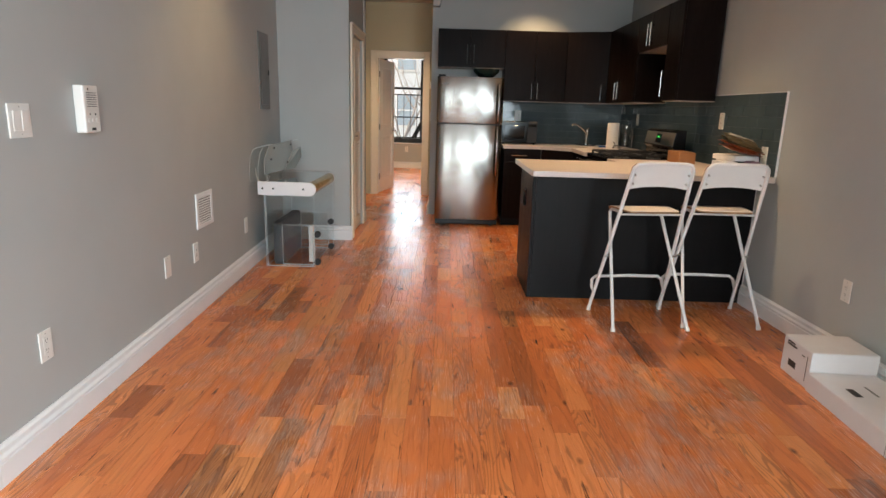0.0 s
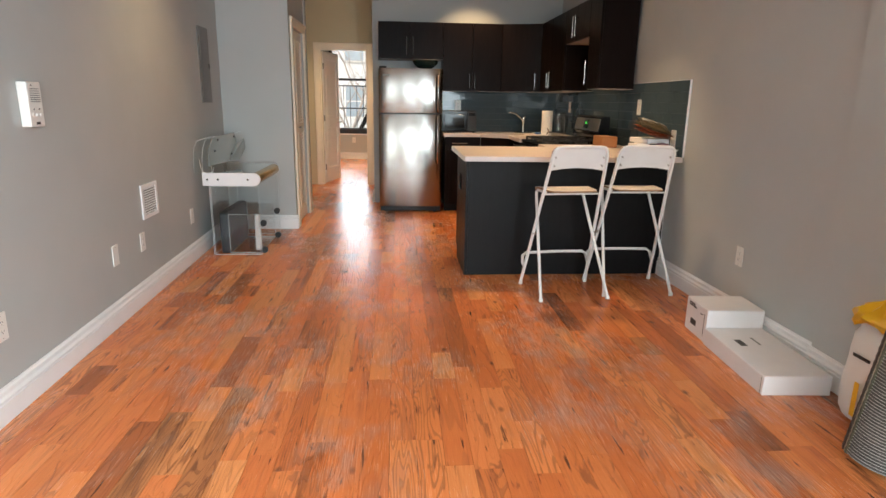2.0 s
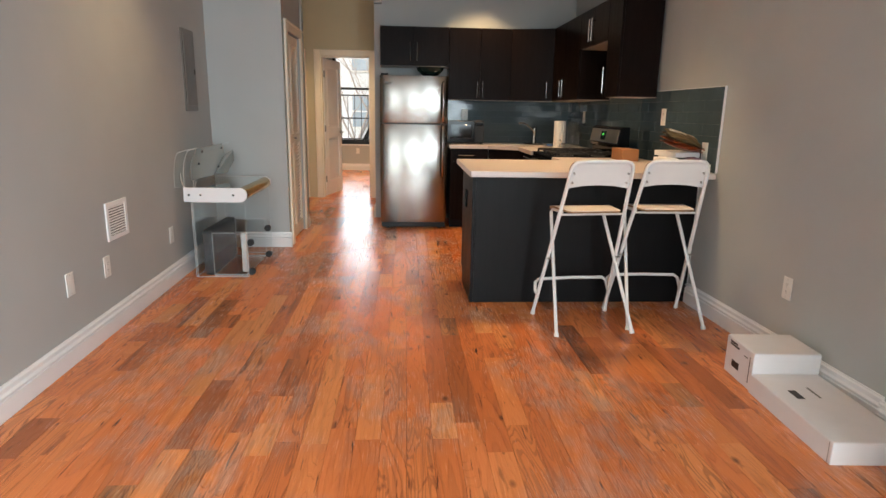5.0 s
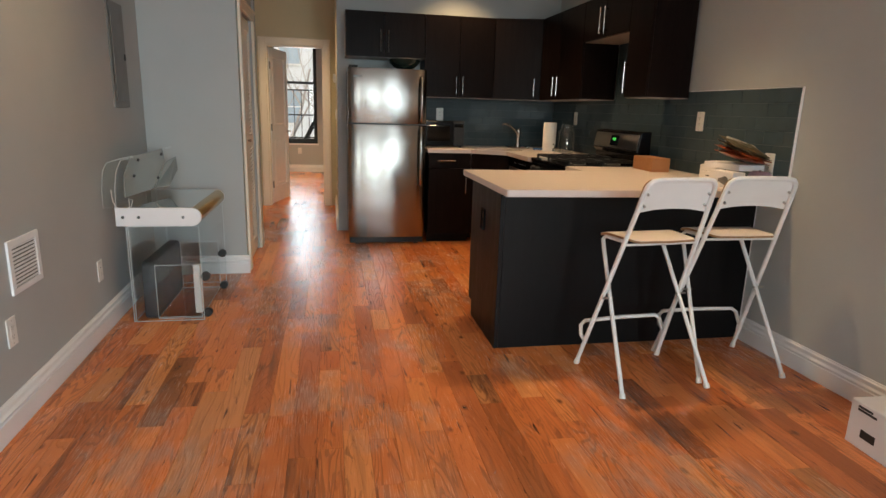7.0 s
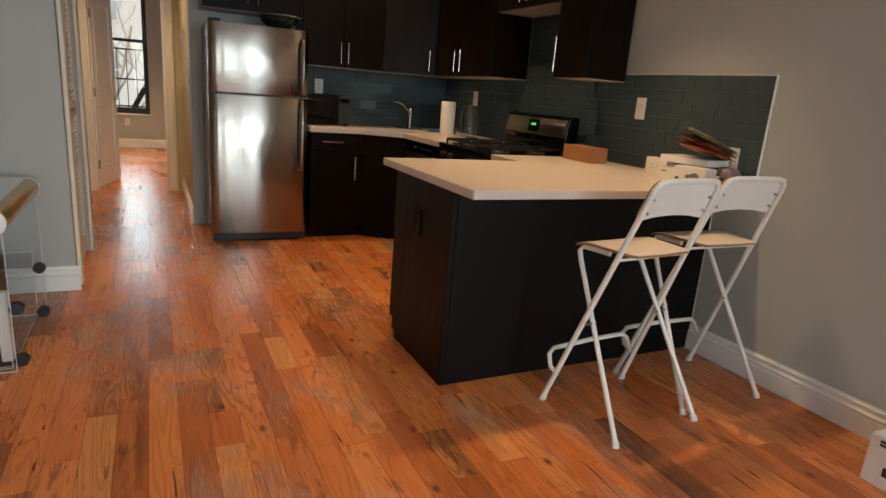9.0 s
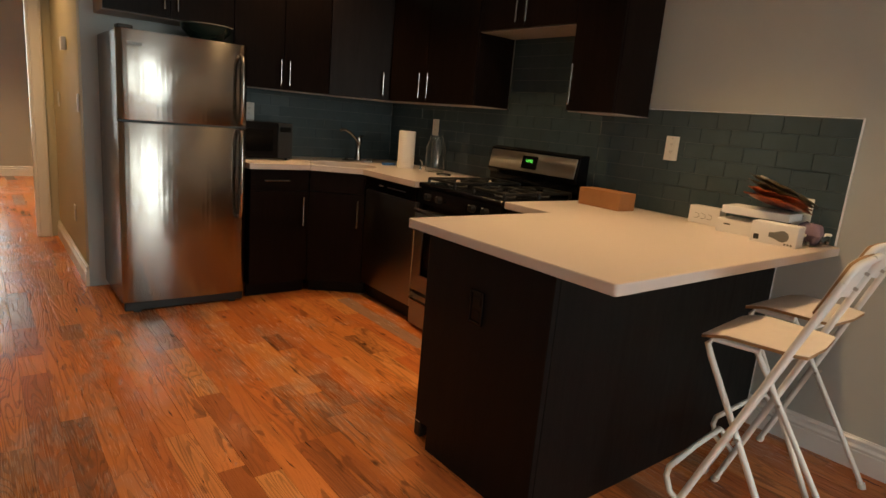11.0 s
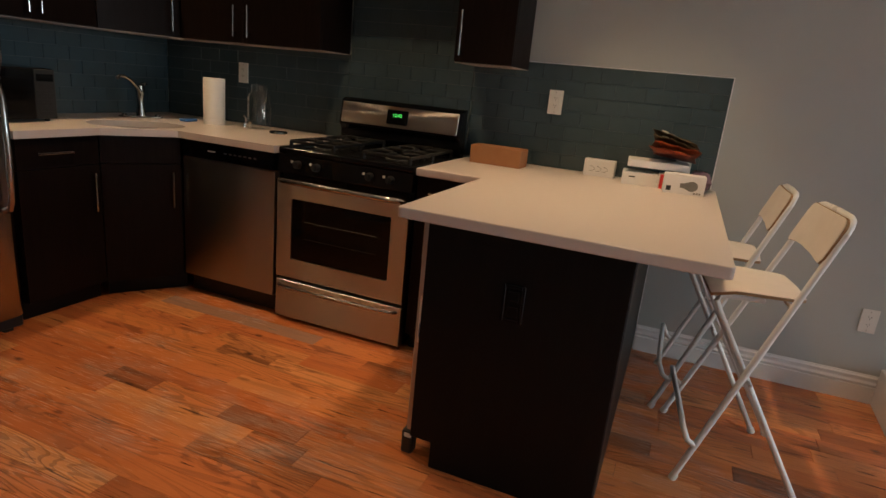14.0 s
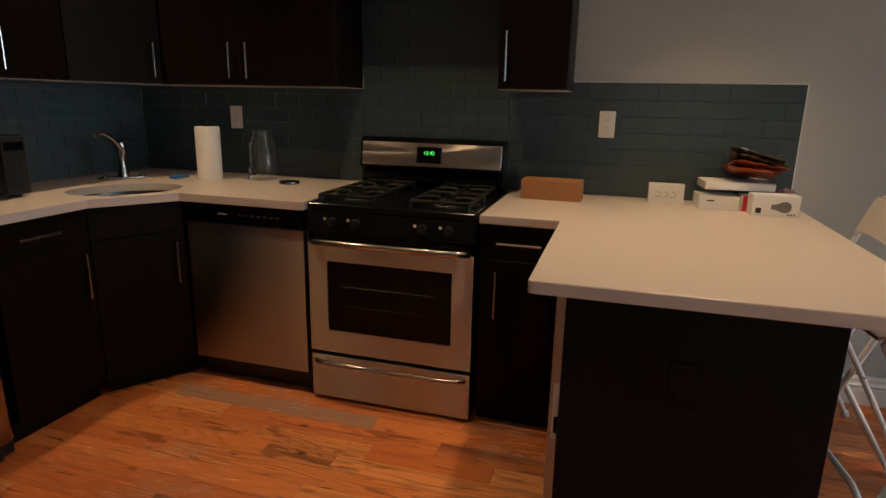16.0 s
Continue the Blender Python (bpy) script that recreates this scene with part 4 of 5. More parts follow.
for zz in (0.47, 0.56):
    part("rack", tube([(1.3214, R0 + 0.17, zz), (1.3214, R1 - 0.17, zz)], 0.0010, 4), M_RACK, door)
part("handle", tube([(1.316, R0 + 0.03, 0.755), (1.285, R0 + 0.045, 0.765), (1.262, R0 + 0.09, 0.767), (1.258, 5.54, 0.767), (1.262, R1 - 0.09, 0.767), (1.285, R1 - 0.045, 0.765), (1.316, R1 - 0.03, 0.755)], 0.0145, 12), M_CHROME, door, "curved steel oven handle", True)
dr = part("drawer", box(1.318, 1.362, R0 + 0.006, R1 - 0.006, 0.018, 0.226, 0.003), M_STEELH, rg, "stainless warming drawer")
part("handle", tube([(1.317, R0 + 0.03, 0.198), (1.290, R0 + 0.05, 0.203), (1.276, R0 + 0.10, 0.205), (1.274, 5.54, 0.205), (1.276, R1 - 0.10, 0.205), (1.290, R1 - 0.05, 0.203), (1.317, R1 - 0.03, 0.198)], 0.0105, 12), M_CHROME, dr, "curved steel drawer handle", True)
bgp = [(1.93, 0.925), (1.905, 0.965), (1.905, 1.005), (1.880, 1.03), (1.905, 1.165), (1.93, 1.178), (1.985, 1.178), (1.985, 0.925)]
bg = part("backguard", prism(bgp, R0 + 0.004, R1 - 0.004, "y", 0.004), M_BLACK, rg, "black backguard")
tl = math.degrees(math.atan2(0.025, 0.135))
sp = box(-0.003, 0.003, R0 + 0.018, R1 - 0.018, -0.058, 0.058, 0.002)
bmesh.ops.transform(sp, matrix=Matrix.Translation((1.8885, 0, 1.098)) @ Matrix.Rotation(radians(tl), 4, "Y"), verts=sp.verts)
face = part("face_plate", sp, M_STEELH, bg, "brushed stainless face plate")
sp = box(-0.003, 0.003, 5.475, 5.605, -0.040, 0.040, 0.004)
bmesh.ops.transform(sp, matrix=Matrix.Translation((1.8835, 0, 1.098)) @ Matrix.Rotation(radians(tl), 4, "Y"), verts=sp.verts)
part("display", sp, M_GLASSB, bg, "black clock display")


def text(name, body, size, m, mat, parent=None, extrude=0.0004):
    cu = bpy.data.curves.new(name, "FONT")
    cu.body, cu.size, cu.extrude, cu.align_x, cu.align_y = body, size, extrude, "CENTER", "CENTER"
    tmp = bpy.data.objects.new(name, cu)
    me = bpy.data.meshes.new_from_object(tmp)
    bpy.data.objects.remove(tmp)
    me.transform(m)
    return part(name, me, mat, parent)


FACE_W = Matrix(((0, 0, -1, 0), (-1, 0, 0, 0), (0, 1, 0, 0), (0, 0, 0, 1)))
text("digits", "12:42", 0.026, Matrix.Translation((1.8795, 5.54, 1.108)) @ Matrix.Rotation(radians(tl), 4, "Y") @ FACE_W, M_LED, bg)
for k in range(5):
    sp = box(-0.0006, 0.0006, 5.49 + 0.024 * k, 5.502 + 0.024 * k, -0.003, 0.003)
    bmesh.ops.transform(sp, matrix=Matrix.Translation((1.8765, 0, 1.073)) @ Matrix.Rotation(radians(tl), 4, "Y"), verts=sp.verts)
    part("key", sp, M_PANEL, bg)
for bx, by in ((1.50, 5.33), (1.50, 5.75), (1.78, 5.33), (1.78, 5.75)):
    bu = part("burner", lathe(bx, by, [(0.05, 0.925), (0.052, 0.934), (0.036, 0.936), (0.034, 0.944), (0.02, 0.947)], 20), M_BLACKM, rg, "black gas burner", True)
    part("ring", lathe(bx, by, [(0.053, 0.9255), (0.062, 0.928), (0.060, 0.930), (0.053, 0.929)], 24), M_PANEL, bu, "", True)
for by in (5.33, 5.75):
    bm = bmesh.new()
    for x0, x1 in ((1.375, 1.635), (1.645, 1.905)):
        tube([(x0, by - 0.125, 0.953), (x1, by - 0.125, 0.953), (x1, by + 0.125, 0.953), (x0, by + 0.125, 0.953)], 0.0085, 8, bm=bm, closed=True)
        cx = (x0 + x1) / 2
        for a in range(4):
            ex, ey = (0.13, 0) if a == 0 else (-0.13, 0) if a == 1 else (0, 0.125) if a == 2 else (0, -0.125)
            tube([(cx + ex, by + ey, 0.953), (cx + ex * 0.6, by + ey * 0.6, 0.958), (cx + ex * 0.25, by + ey * 0.25, 0.953)], 0.0085, 8, bm=bm)
        for ex in (x0, x1):
            for ey in (by - 0.125, by + 0.125):
                tube([(ex, ey, 0.926), (ex, ey, 0.953)], 0.0095, 8, bm=bm)
    part("grate", bm, M_BLACKM, rg, "cast iron grate", True)

dw = thing("dishwasher", 1.6, 6.25, 0, "stainless dishwasher with a black control strip", "dishwasher")
part("body", box(1.37, 1.98, 5.935, 6.570, 0.10, LT - 0.002), M_BLACKM, dw)
part("door", box(1.338, 1.368, 5.945, 6.560, 0.11, 0.79, 0.004, 2), M_STEELH, dw, "brushed stainless door")
cp = part("control_strip", box(1.333, 1.368, 5.945, 6.560, 0.793, LT - 0.004, 0.006, 2), M_BLACK, dw, "glossy black control strip")
for k in range(7):
    part("button", box(1.3318, 1.3330, 6.06 + 0.032 * k, 6.078 + 0.032 * k, 0.835, 0.843), M_PANEL, cp)
part("mark", box(1.3318, 1.3330, 6.33, 6.38, 0.836, 0.842), M_PLASTIC, cp)
part("toe_kick", box(1.40, 1.42, 5.945, 6.56, 0, 0.10), M_BLACKM, dw)

mw = thing("microwave", 0.80, 7.2, CT, "small black microwave oven on the worktop", "microwave")
part("body", box(0.575, 1.0, 7.075, 7.40, CT + 0.012, CT + 0.262, 0.006, 2), M_BLACK, mw)
d_ = part("door", box(0.578, 0.888, 7.052, 7.074, CT + 0.016, CT + 0.258, 0.005, 2), M_BLACK, mw)
part("window", box(0.615, 0.850, 7.0495, 7.0525, CT + 0.06, CT + 0.215, 0.001), M_GLASSB, d_)
cp = part("control_panel", box(0.890, 0.997, 7.056, 7.074, CT + 0.016, CT + 0.258, 0.003), M_BLACKM, mw)
for k in range(4):
    for j in range(3):
        part("button", box(0.900 + 0.031 * j, 0.920 + 0.031 * j, 7.0535, 7.0562, CT + 0.05 + 0.03 * k, CT + 0.068 + 0.03 * k, 0.002), M_BLACKM, cp)
part("display", box(0.900, 0.985, 7.0540, 7.0562, CT + 0.20, CT + 0.235), M_GLASSB, cp)
for xx in (0.61, 0.97):
    for yy in (7.10, 7.37):
        part("foot", lathe(xx, yy, [(0.012, CT), (0.012, CT + 0.0115)], 10), M_RUBBER, mw)

pt = thing("paper_towel_roll", 1.80, 6.765, CT, "upright roll of white paper towel", "paper towel")
part("roll", lathe(1.80, 6.765, [(0.020, CT), (0.062, CT), (0.064, CT + 0.01), (0.064, CT + 0.268), (0.062, CT + 0.278), (0.020, CT + 0.278)], 32), M_PAPER, pt, "", True)
part("core", lathe(1.80, 6.765, [(0.017, CT + 0.2785), (0.0205, CT + 0.2795), (0.0195, CT + 0.270), (0.0165, CT + 0.270)], 20), M_CARD, pt)
jr = thing("drink_dispenser", 1.86, 6.47, CT, "clear glass drink jar with a chrome tap", "jar")
part("glass", lathe(1.86, 6.47, [(0.06, CT), (0.072, CT + 0.006), (0.074, CT + 0.19), (0.066, CT + 0.215), (0.052, CT + 0.228), (0.052, CT + 0.262), (0.055, CT + 0.266), (0.049, CT + 0.266), (0.048, CT + 0.228),
     (0.062, CT + 0.210), (0.070, CT + 0.188), (0.068, CT + 0.012), (0.055, CT + 0.008)], 32), M_JAR, jr, "", True)
part("tap", tube([(1.786, 6.470, CT + 0.045), (1.755, 6.475, CT + 0.045), (1.740, 6.478, CT + 0.040), (1.738, 6.478, CT + 0.018)], 0.009, 10), M_CHROME, jr, "chrome tap", True)
part("tap_lever", tube([(1.750, 6.476, CT + 0.05), (1.745, 6.477, CT + 0.075), (1.730, 6.479, CT + 0.085)], 0.006, 8), M_CHROME, jr, "", True)
jl = thing("jar_lid", 1.80, 6.28, CT, "flat round metal jar lid lying on the worktop", "lid")
part("disc", lathe(1.80, 6.28, [(0.05, CT), (0.054, CT + 0.003), (0.052, CT + 0.012), (0.02, CT + 0.013)], 28), M_CHROME, jl, "", True)
sg = thing("sponge", 1.80, 6.96, CT, "small blue kitchen sponge", "sponge")
part("pad", box(1.70, 1.80, 6.90, 6.95, CT, CT + 0.018, 0.004, 2), M_BLUE, sg)


def carton(name, x0, x1, y0, y1, z0, h, rot, label, mat=M_WCARD, category="box"):
    """A closed carton with flap seams, turned about its middle."""
    cx, cy = (x0 + x1) / 2, (y0 + y1) / 2
    t = thing(name, 0, 0, 0, label, category)
    w, d = (x1 - x0) / 2, (y1 - y0) / 2
    part("shell", box(-w, w, -d, d, 0, h - 0.002, 0.0015), mat, t)
    part("flap", box(-w + 0.002, w - 0.002, -d + 0.001, d - 0.001, h - 0.0018, h, 0.0006), mat, t)
    t.matrix_basis = pose(cx, cy, z0, 0, 0, rot)
    return t


carton("cardboard_box", 1.80, 1.93, 4.785, 5.06, CT, 0.092, -2, "closed brown cardboard carton on the worktop", M_CARD)
b = carton("lamp_box", 1.955, 2.015, 4.335, 4.49, CT, 0.085, 0, "small white carton with three printed hooks")
for k in range(3):
    bm = tube([(-0.0306, 0.045 - 0.033 * k, 0.052), (-0.0306, 0.028 - 0.033 * k, 0.046), (-0.0306, 0.022 - 0.033 * k, 0.036), (-0.0306, 0.034 - 0.033 * k, 0.026), (-0.0306, 0.047 - 0.033 * k, 0.026)], 0.0011, 4)
    part("print", bm, M_PANEL, b)
b = carton("small_box", 1.84, 1.98, 4.125, 4.29, CT, 0.062, 4, "flat white carton under a pile of packets")
part("print", box(-0.0705, -0.0702, 0.02, 0.05, 0.036, 0.042), M_INK, b)
b = carton("red_box", 1.84, 1.92, 4.055, 4.12, CT, 0.07, 3, "small red and white carton", M_WCARD)
part("band", box(-0.0408, -0.0402, -0.005, 0.025, 0.001, 0.068), M_RED, b)
b = carton("bulb_box", 1.755, 1.835, 3.912, 4.092, CT, 0.088, 4, "white light bulb carton with a printed bulb")
bm = lathe(0, 0, [(0.010, -0.03), (0.012, -0.012), (0.022, 0.012), (0.024, 0.026), (0.016, 0.042), (0.004, 0.047)], 18)
bmesh.ops.transform(bm, matrix=Matrix.Translation((-0.0406, -0.012, 0.040)) @ Matrix.Diagonal((0.02, 1, 1, 1)) @ Matrix.Rotation(radians(90), 4, "X"), verts=bm.verts)
part("print", bm, M_PANEL, b)
part("print", box(-0.0407, -0.0401, 0.055, 0.076, 0.012, 0.034), M_INK, b)
for k in range(3):
    part("print", box(-0.0407, -0.0401, -0.076 + 0.012 * k, -0.068 + 0.012 * k, 0.006, 0.014), M_PANEL, b)
carton("flat_box", 1.84, 2.01, 3.995, 4.275, CT + 0.0885, 0.034, 5, "flat white carton lying across smaller ones")
for k, (zz, mt, lb, rx, rz, hy, th, cy) in enumerate((
        (0.050, M_LILAC, "crumpled lilac plastic bag beside the cartons", 0, 8, 0.050, 0.046, 3.935),
        (0.160, M_ORANGE, "folded rust orange cloth packet", 6, -5, 0.102, 0.014, 4.075),
        (0.180, M_ORANGE, "glossy rust orange packet", 9, 7, 0.107, 0.013, 4.07),
        (0.200, M_OLIVE, "folded olive cloth packet with a paper band", 12, -4, 0.108, 0.012, 4.065),
        (0.219, M_OLIVE, "folded olive cloth packet with a paper band on the pile", 14, -10, 0.108, 0.011, 4.065))):
    pk = thing("packet", 0, 0, 0, lb, "packet")
    bm = bmesh.new()
    nx, ny = 12, 16
    sheets = []
    for s in (0, 1):
        rows_ = []
        for i in range(nx + 1):
            row = []
            for j in range(ny + 1):
                u, v = i / nx * 2 - 1, j / ny * 2 - 1
                thick = th * (1 - abs(u) ** 4) * (1 - abs(v) ** 6)
                n_ = noise.noise(Vector((u * 2.6 + k * 7, v * 3.2, s))) * 0.010
                row.append(bm.verts.new((u * (0.055 if k == 0 else 0.112), v * hy, (thick if s else -thick) + n_ * (1 if s else 0.4))))
            rows_.append(row)
        for i in range(nx):
            for j in range(ny):
                bm.faces.new((rows_[i][j], rows_[i + 1][j], rows_[i + 1][j + 1], rows_[i][j + 1]))
        sheets.append(rows_)
    edge = [(i, 0) for i in range(nx)] + [(nx, j) for j in range(ny)] + [(i, ny) for i in range(nx, 0, -1)] + [(0, j) for j in range(ny, 0, -1)]
    for q in range(len(edge)):
        (i0, j0), (i1, j1) = edge[q], edge[(q + 1) % len(edge)]
        bm.faces.new((sheets[0][i0][j0], sheets[0][i1][j1], sheets[1][i1][j1], sheets[1][i0][j0]))
    bmesh.ops.recalc_face_normals(bm, faces=bm.faces)
    part("wrapper", bm, mt, pk, "", True)
    if k > 2:
        part("paper_band", box(-0.085, 0.085, 0.040, 0.072, -0.003, 0.0138, 0.002), M_BAND, pk, "white paper band")
    pk.matrix_basis = pose(1.922 if k else 1.945, cy, CT + zz, rx, 11 + 1.5 * k if k else 0, rz)
proto = thing("screw_capsule", 1.870, 3.932, CT, "small clear capsule of screws standing by the cartons", "container", "clear capsules")
part("tube", lathe(1.870, 3.932, [(0.012, CT), (0.0130, CT + 0.002), (0.0130, CT + 0.044), (0.011, CT + 0.044), (0.011, CT + 0.004)], 14), M_JAR, proto, "", True)
part("cap", lathe(1.870, 3.932, [(0.0135, CT + 0.0445), (0.0135, CT + 0.053), (0.008, CT + 0.054)], 14), M_PLASTIC, proto, "", True)
part("screws", lathe(1.870, 3.932, [(0.009, CT + 0.005), (0.010, CT + 0.014), (0.008, CT + 0.020), (0.003, CT + 0.023)], 9), M_CHROME, proto)
for k in range(1, 5):
    copy_thing(proto, pose(1.870 + 0.040 * k, 3.932 - 0.010 * k, CT))


# ---- bar stools ----
def bar_stool(m, label):
    """Folding bar stool; the counter side is +y."""
    s = thing("bar_stool", 0, 0, 0, label, "stool", "folding bar stools")
    for sx in (-1, 1):
        part("leg", tube([(sx * 0.25, 0.205, 0.012), (sx * 0.185, -0.142, 0.970)], 0.0115, 12), M_STOOLW, s, "white tubular leg", True)
        part("foot_cap", tube([(sx * 0.2505, 0.2085, 0.0), (sx * 0.249, 0.2, 0.022)], 0.0145, 12), M_PLASTIC, s)
        part("rear_leg", tube([(sx * 0.238, -0.205, 0.012), (sx * 0.176, 0.165, 0.645), (sx * 0.172, 0.182, 0.680), (sx * 0.165, 0.168, 0.700), (sx * 0.160, 0.03, 0.703)], 0.0105, 12), M_STOOLW, s, "white tubular leg", True)
        part("foot_cap", tube([(sx * 0.2385, -0.2085, 0.0), (sx * 0.237, -0.2, 0.022)], 0.0145, 12), M_PLASTIC, s)
        part("pivot", tube([(sx * 0.185, 0.030, 0.417), (sx * 0.240, 0.030, 0.417)], 0.006, 8), M_STEELH, s)
    hoop = [(-0.185, -0.142, 0.970), (-0.178, -0.151, 0.995), (-0.160, -0.158, 1.013), (-0.13, -0.161, 1.019), (0, -0.164, 1.021)]
    part("back_hoop", tube(hoop + [(-x, y, z) for x, y, z in hoop[-2::-1]], 0.0115, 12), M_STOOLW, s, "white tubular hoop", True)

    def board(name, outline, t0, mt, parent, bow, m4, label=""):
        bm = prism(outline, 0, t0)
        bmesh.ops.triangulate(bm, faces=[f for f in bm.faces if len(f.verts) > 4])
        bmesh.ops.subdivide_edges(bm, edges=[e for e in bm.edges if e.calc_length() > 0.08], cuts=2)
        for v in bm.verts:
            v.co.z += bow(v.co.x, v.co.y)
        bmesh.ops.transform(bm, matrix=m4, verts=bm.verts)
        return part(name, bm, mt, parent, label, True)
    # backrest
    hw = 0.192
    out = arc(-hw + 0.04, 0.125, 0.04, 180, 90, 5) + arc(hw - 0.04, 0.125, 0.04, 90, 0, 5) + [(hw + 0.004, 0.02), (hw - 0.008, 0.0), (0.10, 0.012), (0.0, 0.016), (-0.10, 0.012), (-hw + 0.008, 0.0), (-hw - 0.004, 0.02)]
    out = out[::-1]
    tilt = Matrix.Translation((0, -0.086, 0.865)) @ Matrix.Rotation(radians(90 + 20.0), 4, "X")
    bowf = lambda x, y: 0.25 * x * x
    bk = board("backrest", out, 0.003, M_STOOLW, s, bowf, tilt, "white laminated backrest")
    board("core", out, 0.008, M_PLY, bk, bowf, tilt @ Matrix.Translation((0, 0, -0.0085)), "plywood edge")
    board("front_face", [(x * 0.985, y * 0.985) for x, y in out], 0.002, M_SEAT, bk, bowf, tilt @ Matrix.Translation((0, 0, -0.0108)), "pale veneer face")
    seat = [(-0.165, -0.070), (-0.15, -0.095), (0, -0.105), (0.15, -0.095), (0.165, -0.070), (0.178, 0.05), (0.188, 0.17), (0.175, 0.205), (-0.175, 0.205), (-0.188, 0.17), (-0.178, 0.05)]
    bows = lambda x, y: -0.9 * max(0, y - 0.12) ** 1.5
    stt = board("seat", seat, 0.002, M_SEAT, s, bows, Matrix.Translation((0, 0, 0.7265)), "pale veneered seat")
    board("core", seat, 0.010, M_PLY, stt, bows, Matrix.Translation((0, 0, 0.7162)), "plywood edge")
    part("cross_bar", tube([(-0.203, -0.046, 0.700), (0.203, -0.046, 0.700)], 0.006, 8), M_STOOLW, s)
    fo = [(-0.241, 0.150, 0.145), (-0.248, 0.186, 0.168), (-0.242, 0.208, 0.214), (-0.216, 0.214, 0.234), (0, 0.216, 0.238)]
    part("foot_rest", tube(fo + [(-x, y, z) for x, y, z in fo[-2::-1]], 0.0105, 12), M_STOOLW, s, "white bent foot rest", True)
    for sx in (-1, 1):
        for y_, z_ in ((-0.110, 0.895), (-0.130, 0.950)):
            part("screw", tube([(sx * 0.165, y_ - 0.010, z_ - 0.002), (sx * 0.165, y_ + 0.004, z_ + 0.004)], 0.006, 8), M_STEELH, bk)
    s.matrix_basis = m
    return s


bar_stool(pose(1.205, 3.665, 0, 0, 0, 6), "white folding bar stool standing turned at the peninsula")
bar_stool(pose(1.695, 3.745, 0, 0, 0, 0), "white folding bar stool tucked against the peninsula near the wall")

# ---- acrylic vanity and its stool ----
va = thing("vanity_table", -1.30, 5.1, 0, "clear acrylic vanity table with a white apron and gold foil front", "vanity")
V0, V1, VX0, VX1 = 4.725, 5.55, -1.555, -1.12
for yy in (V0, V1 - 0.012):
    part("side_panel", box(VX0 + 0.06, VX1 + 0.01, yy, yy + 0.012, 0, 0.584, 0.002), M_ACRYL, va, "clear acrylic side sheet")
part("back_panel", box(VX0 + 0.045, VX0 + 0.057, V0, V1, 0.0, 0.584, 0.002), M_ACRYL, va)
ap = [(VX0, 0.588), (-1.142, 0.588)] + arc(-1.142, 0.641, 0.053, -90, 90, 10) + [(VX0, 0.694)]
for yy in (V0 - 0.004, V1 - 0.014):
    a_ = part("apron", prism(ap, yy, yy + 0.018, "y", 0.002), M_WCARD, va, "white rounded apron end")
    if yy < 5:
        for xx in (-1.515, -1.43, -1.19):
            part("screw", tube([(xx, yy - 0.003, 0.64), (xx, yy + 0.001, 0.64)], 0.009, 12), M_CHROME, a_)
roll_pts = [(x, z) for x, z in arc(-1.142, 0.641, 0.051, -90, 90, 10)]
inner = [(x - 0.0, z) for x, z in arc(-1.142, 0.641, 0.047, 90, -90, 10)]
part("front_roll", prism(roll_pts + inner, V0 + 0.016, V1 - 0.016, "y"), M_GOLD, va, "gold foil rounded front", True)
part("top", box(VX0 + 0.002, -1.142, V0 + 0.016, V1 - 0.016, 0.688, 0.694, 0.001), M_MIRROR, va, "mirrored top sheet")
part("bottom", box(VX0 + 0.002, -1.142, V0 + 0.016, V1 - 0.016, 0.590, 0.596, 0.001), M_GOLD, va, "gold foil tray")
mf = part("mirror_frame", prism([(-1.615, 0.695), (-1.545, 0.695), (-1.545, 0.80), (-1.53, 0.90), (-1.50, 0.965), (-1.43, 0.985), (-1.43, 0.991), (-1.505, 0.972), (-1.575, 0.95), (-1.60, 0.90), (-1.612, 0.80)], V0 + 0.0, V0 + 0.010, "y"), M_ACRYL, va, "clear acrylic mirror arm")
part("mirror_frame", prism([(-1.615, 0.695), (-1.545, 0.695), (-1.545, 0.80), (-1.53, 0.90), (-1.50, 0.965), (-1.43, 0.985), (-1.43, 0.991), (-1.505, 0.972), (-1.575, 0.95), (-1.60, 0.90), (-1.612, 0.80)], V1 - 0.010, V1, "y"), M_ACRYL, va, "clear acrylic mirror arm")


def sheet(name, pts, mat, parent, t=0.004, label=""):
    P = [Vector(p) for p in pts]
    n = (P[1] - P[0]).cross(P[2] - P[0]).normalized() * t
    bm = bmesh.new()
    a, c = [bm.verts.new(p) for p in P], [bm.verts.new(p + n) for p in P]
    bm.faces.new(a)
    bm.faces.new(c[::-1])
    for i in range(len(P)):
        bm.faces.new((a[i], a[(i + 1) % len(P)], c[(i + 1) % len(P)], c[i]))
    return part(name, bm, mat, parent, label)


sheet("mirror", [(-1.535, 4.86, 0.735), (-1.535, 4.87, 0.86), (-1.52, 4.98, 0.965), (-1.46, 5.44, 0.985), (-1.45, 5.45, 0.90), (-1.485, 5.25, 0.735)], M_BACKP, va, label="pale angled backing panel of the folding mirror")
sheet("mirror", [(-1.48, 5.27, 0.74), (-1.445, 5.455, 0.895), (-1.39, 5.50, 0.93), (-1.385, 5.50, 0.84), (-1.42, 5.40, 0.74)], M_BACKP, va, label="pale folded side panel of the mirror")
for y, z in ((4.98, 0.85), (5.05, 0.94), (5.40, 0.95), (5.32, 0.80)):
    x = -1.525 + (y - 4.9) * 0.13
    part("clip", tube([(x, y, z - 0.008), (x + 0.006, y, z + 0.008)], 0.007, 8), M_RUBBER, va, "black mirror clip")
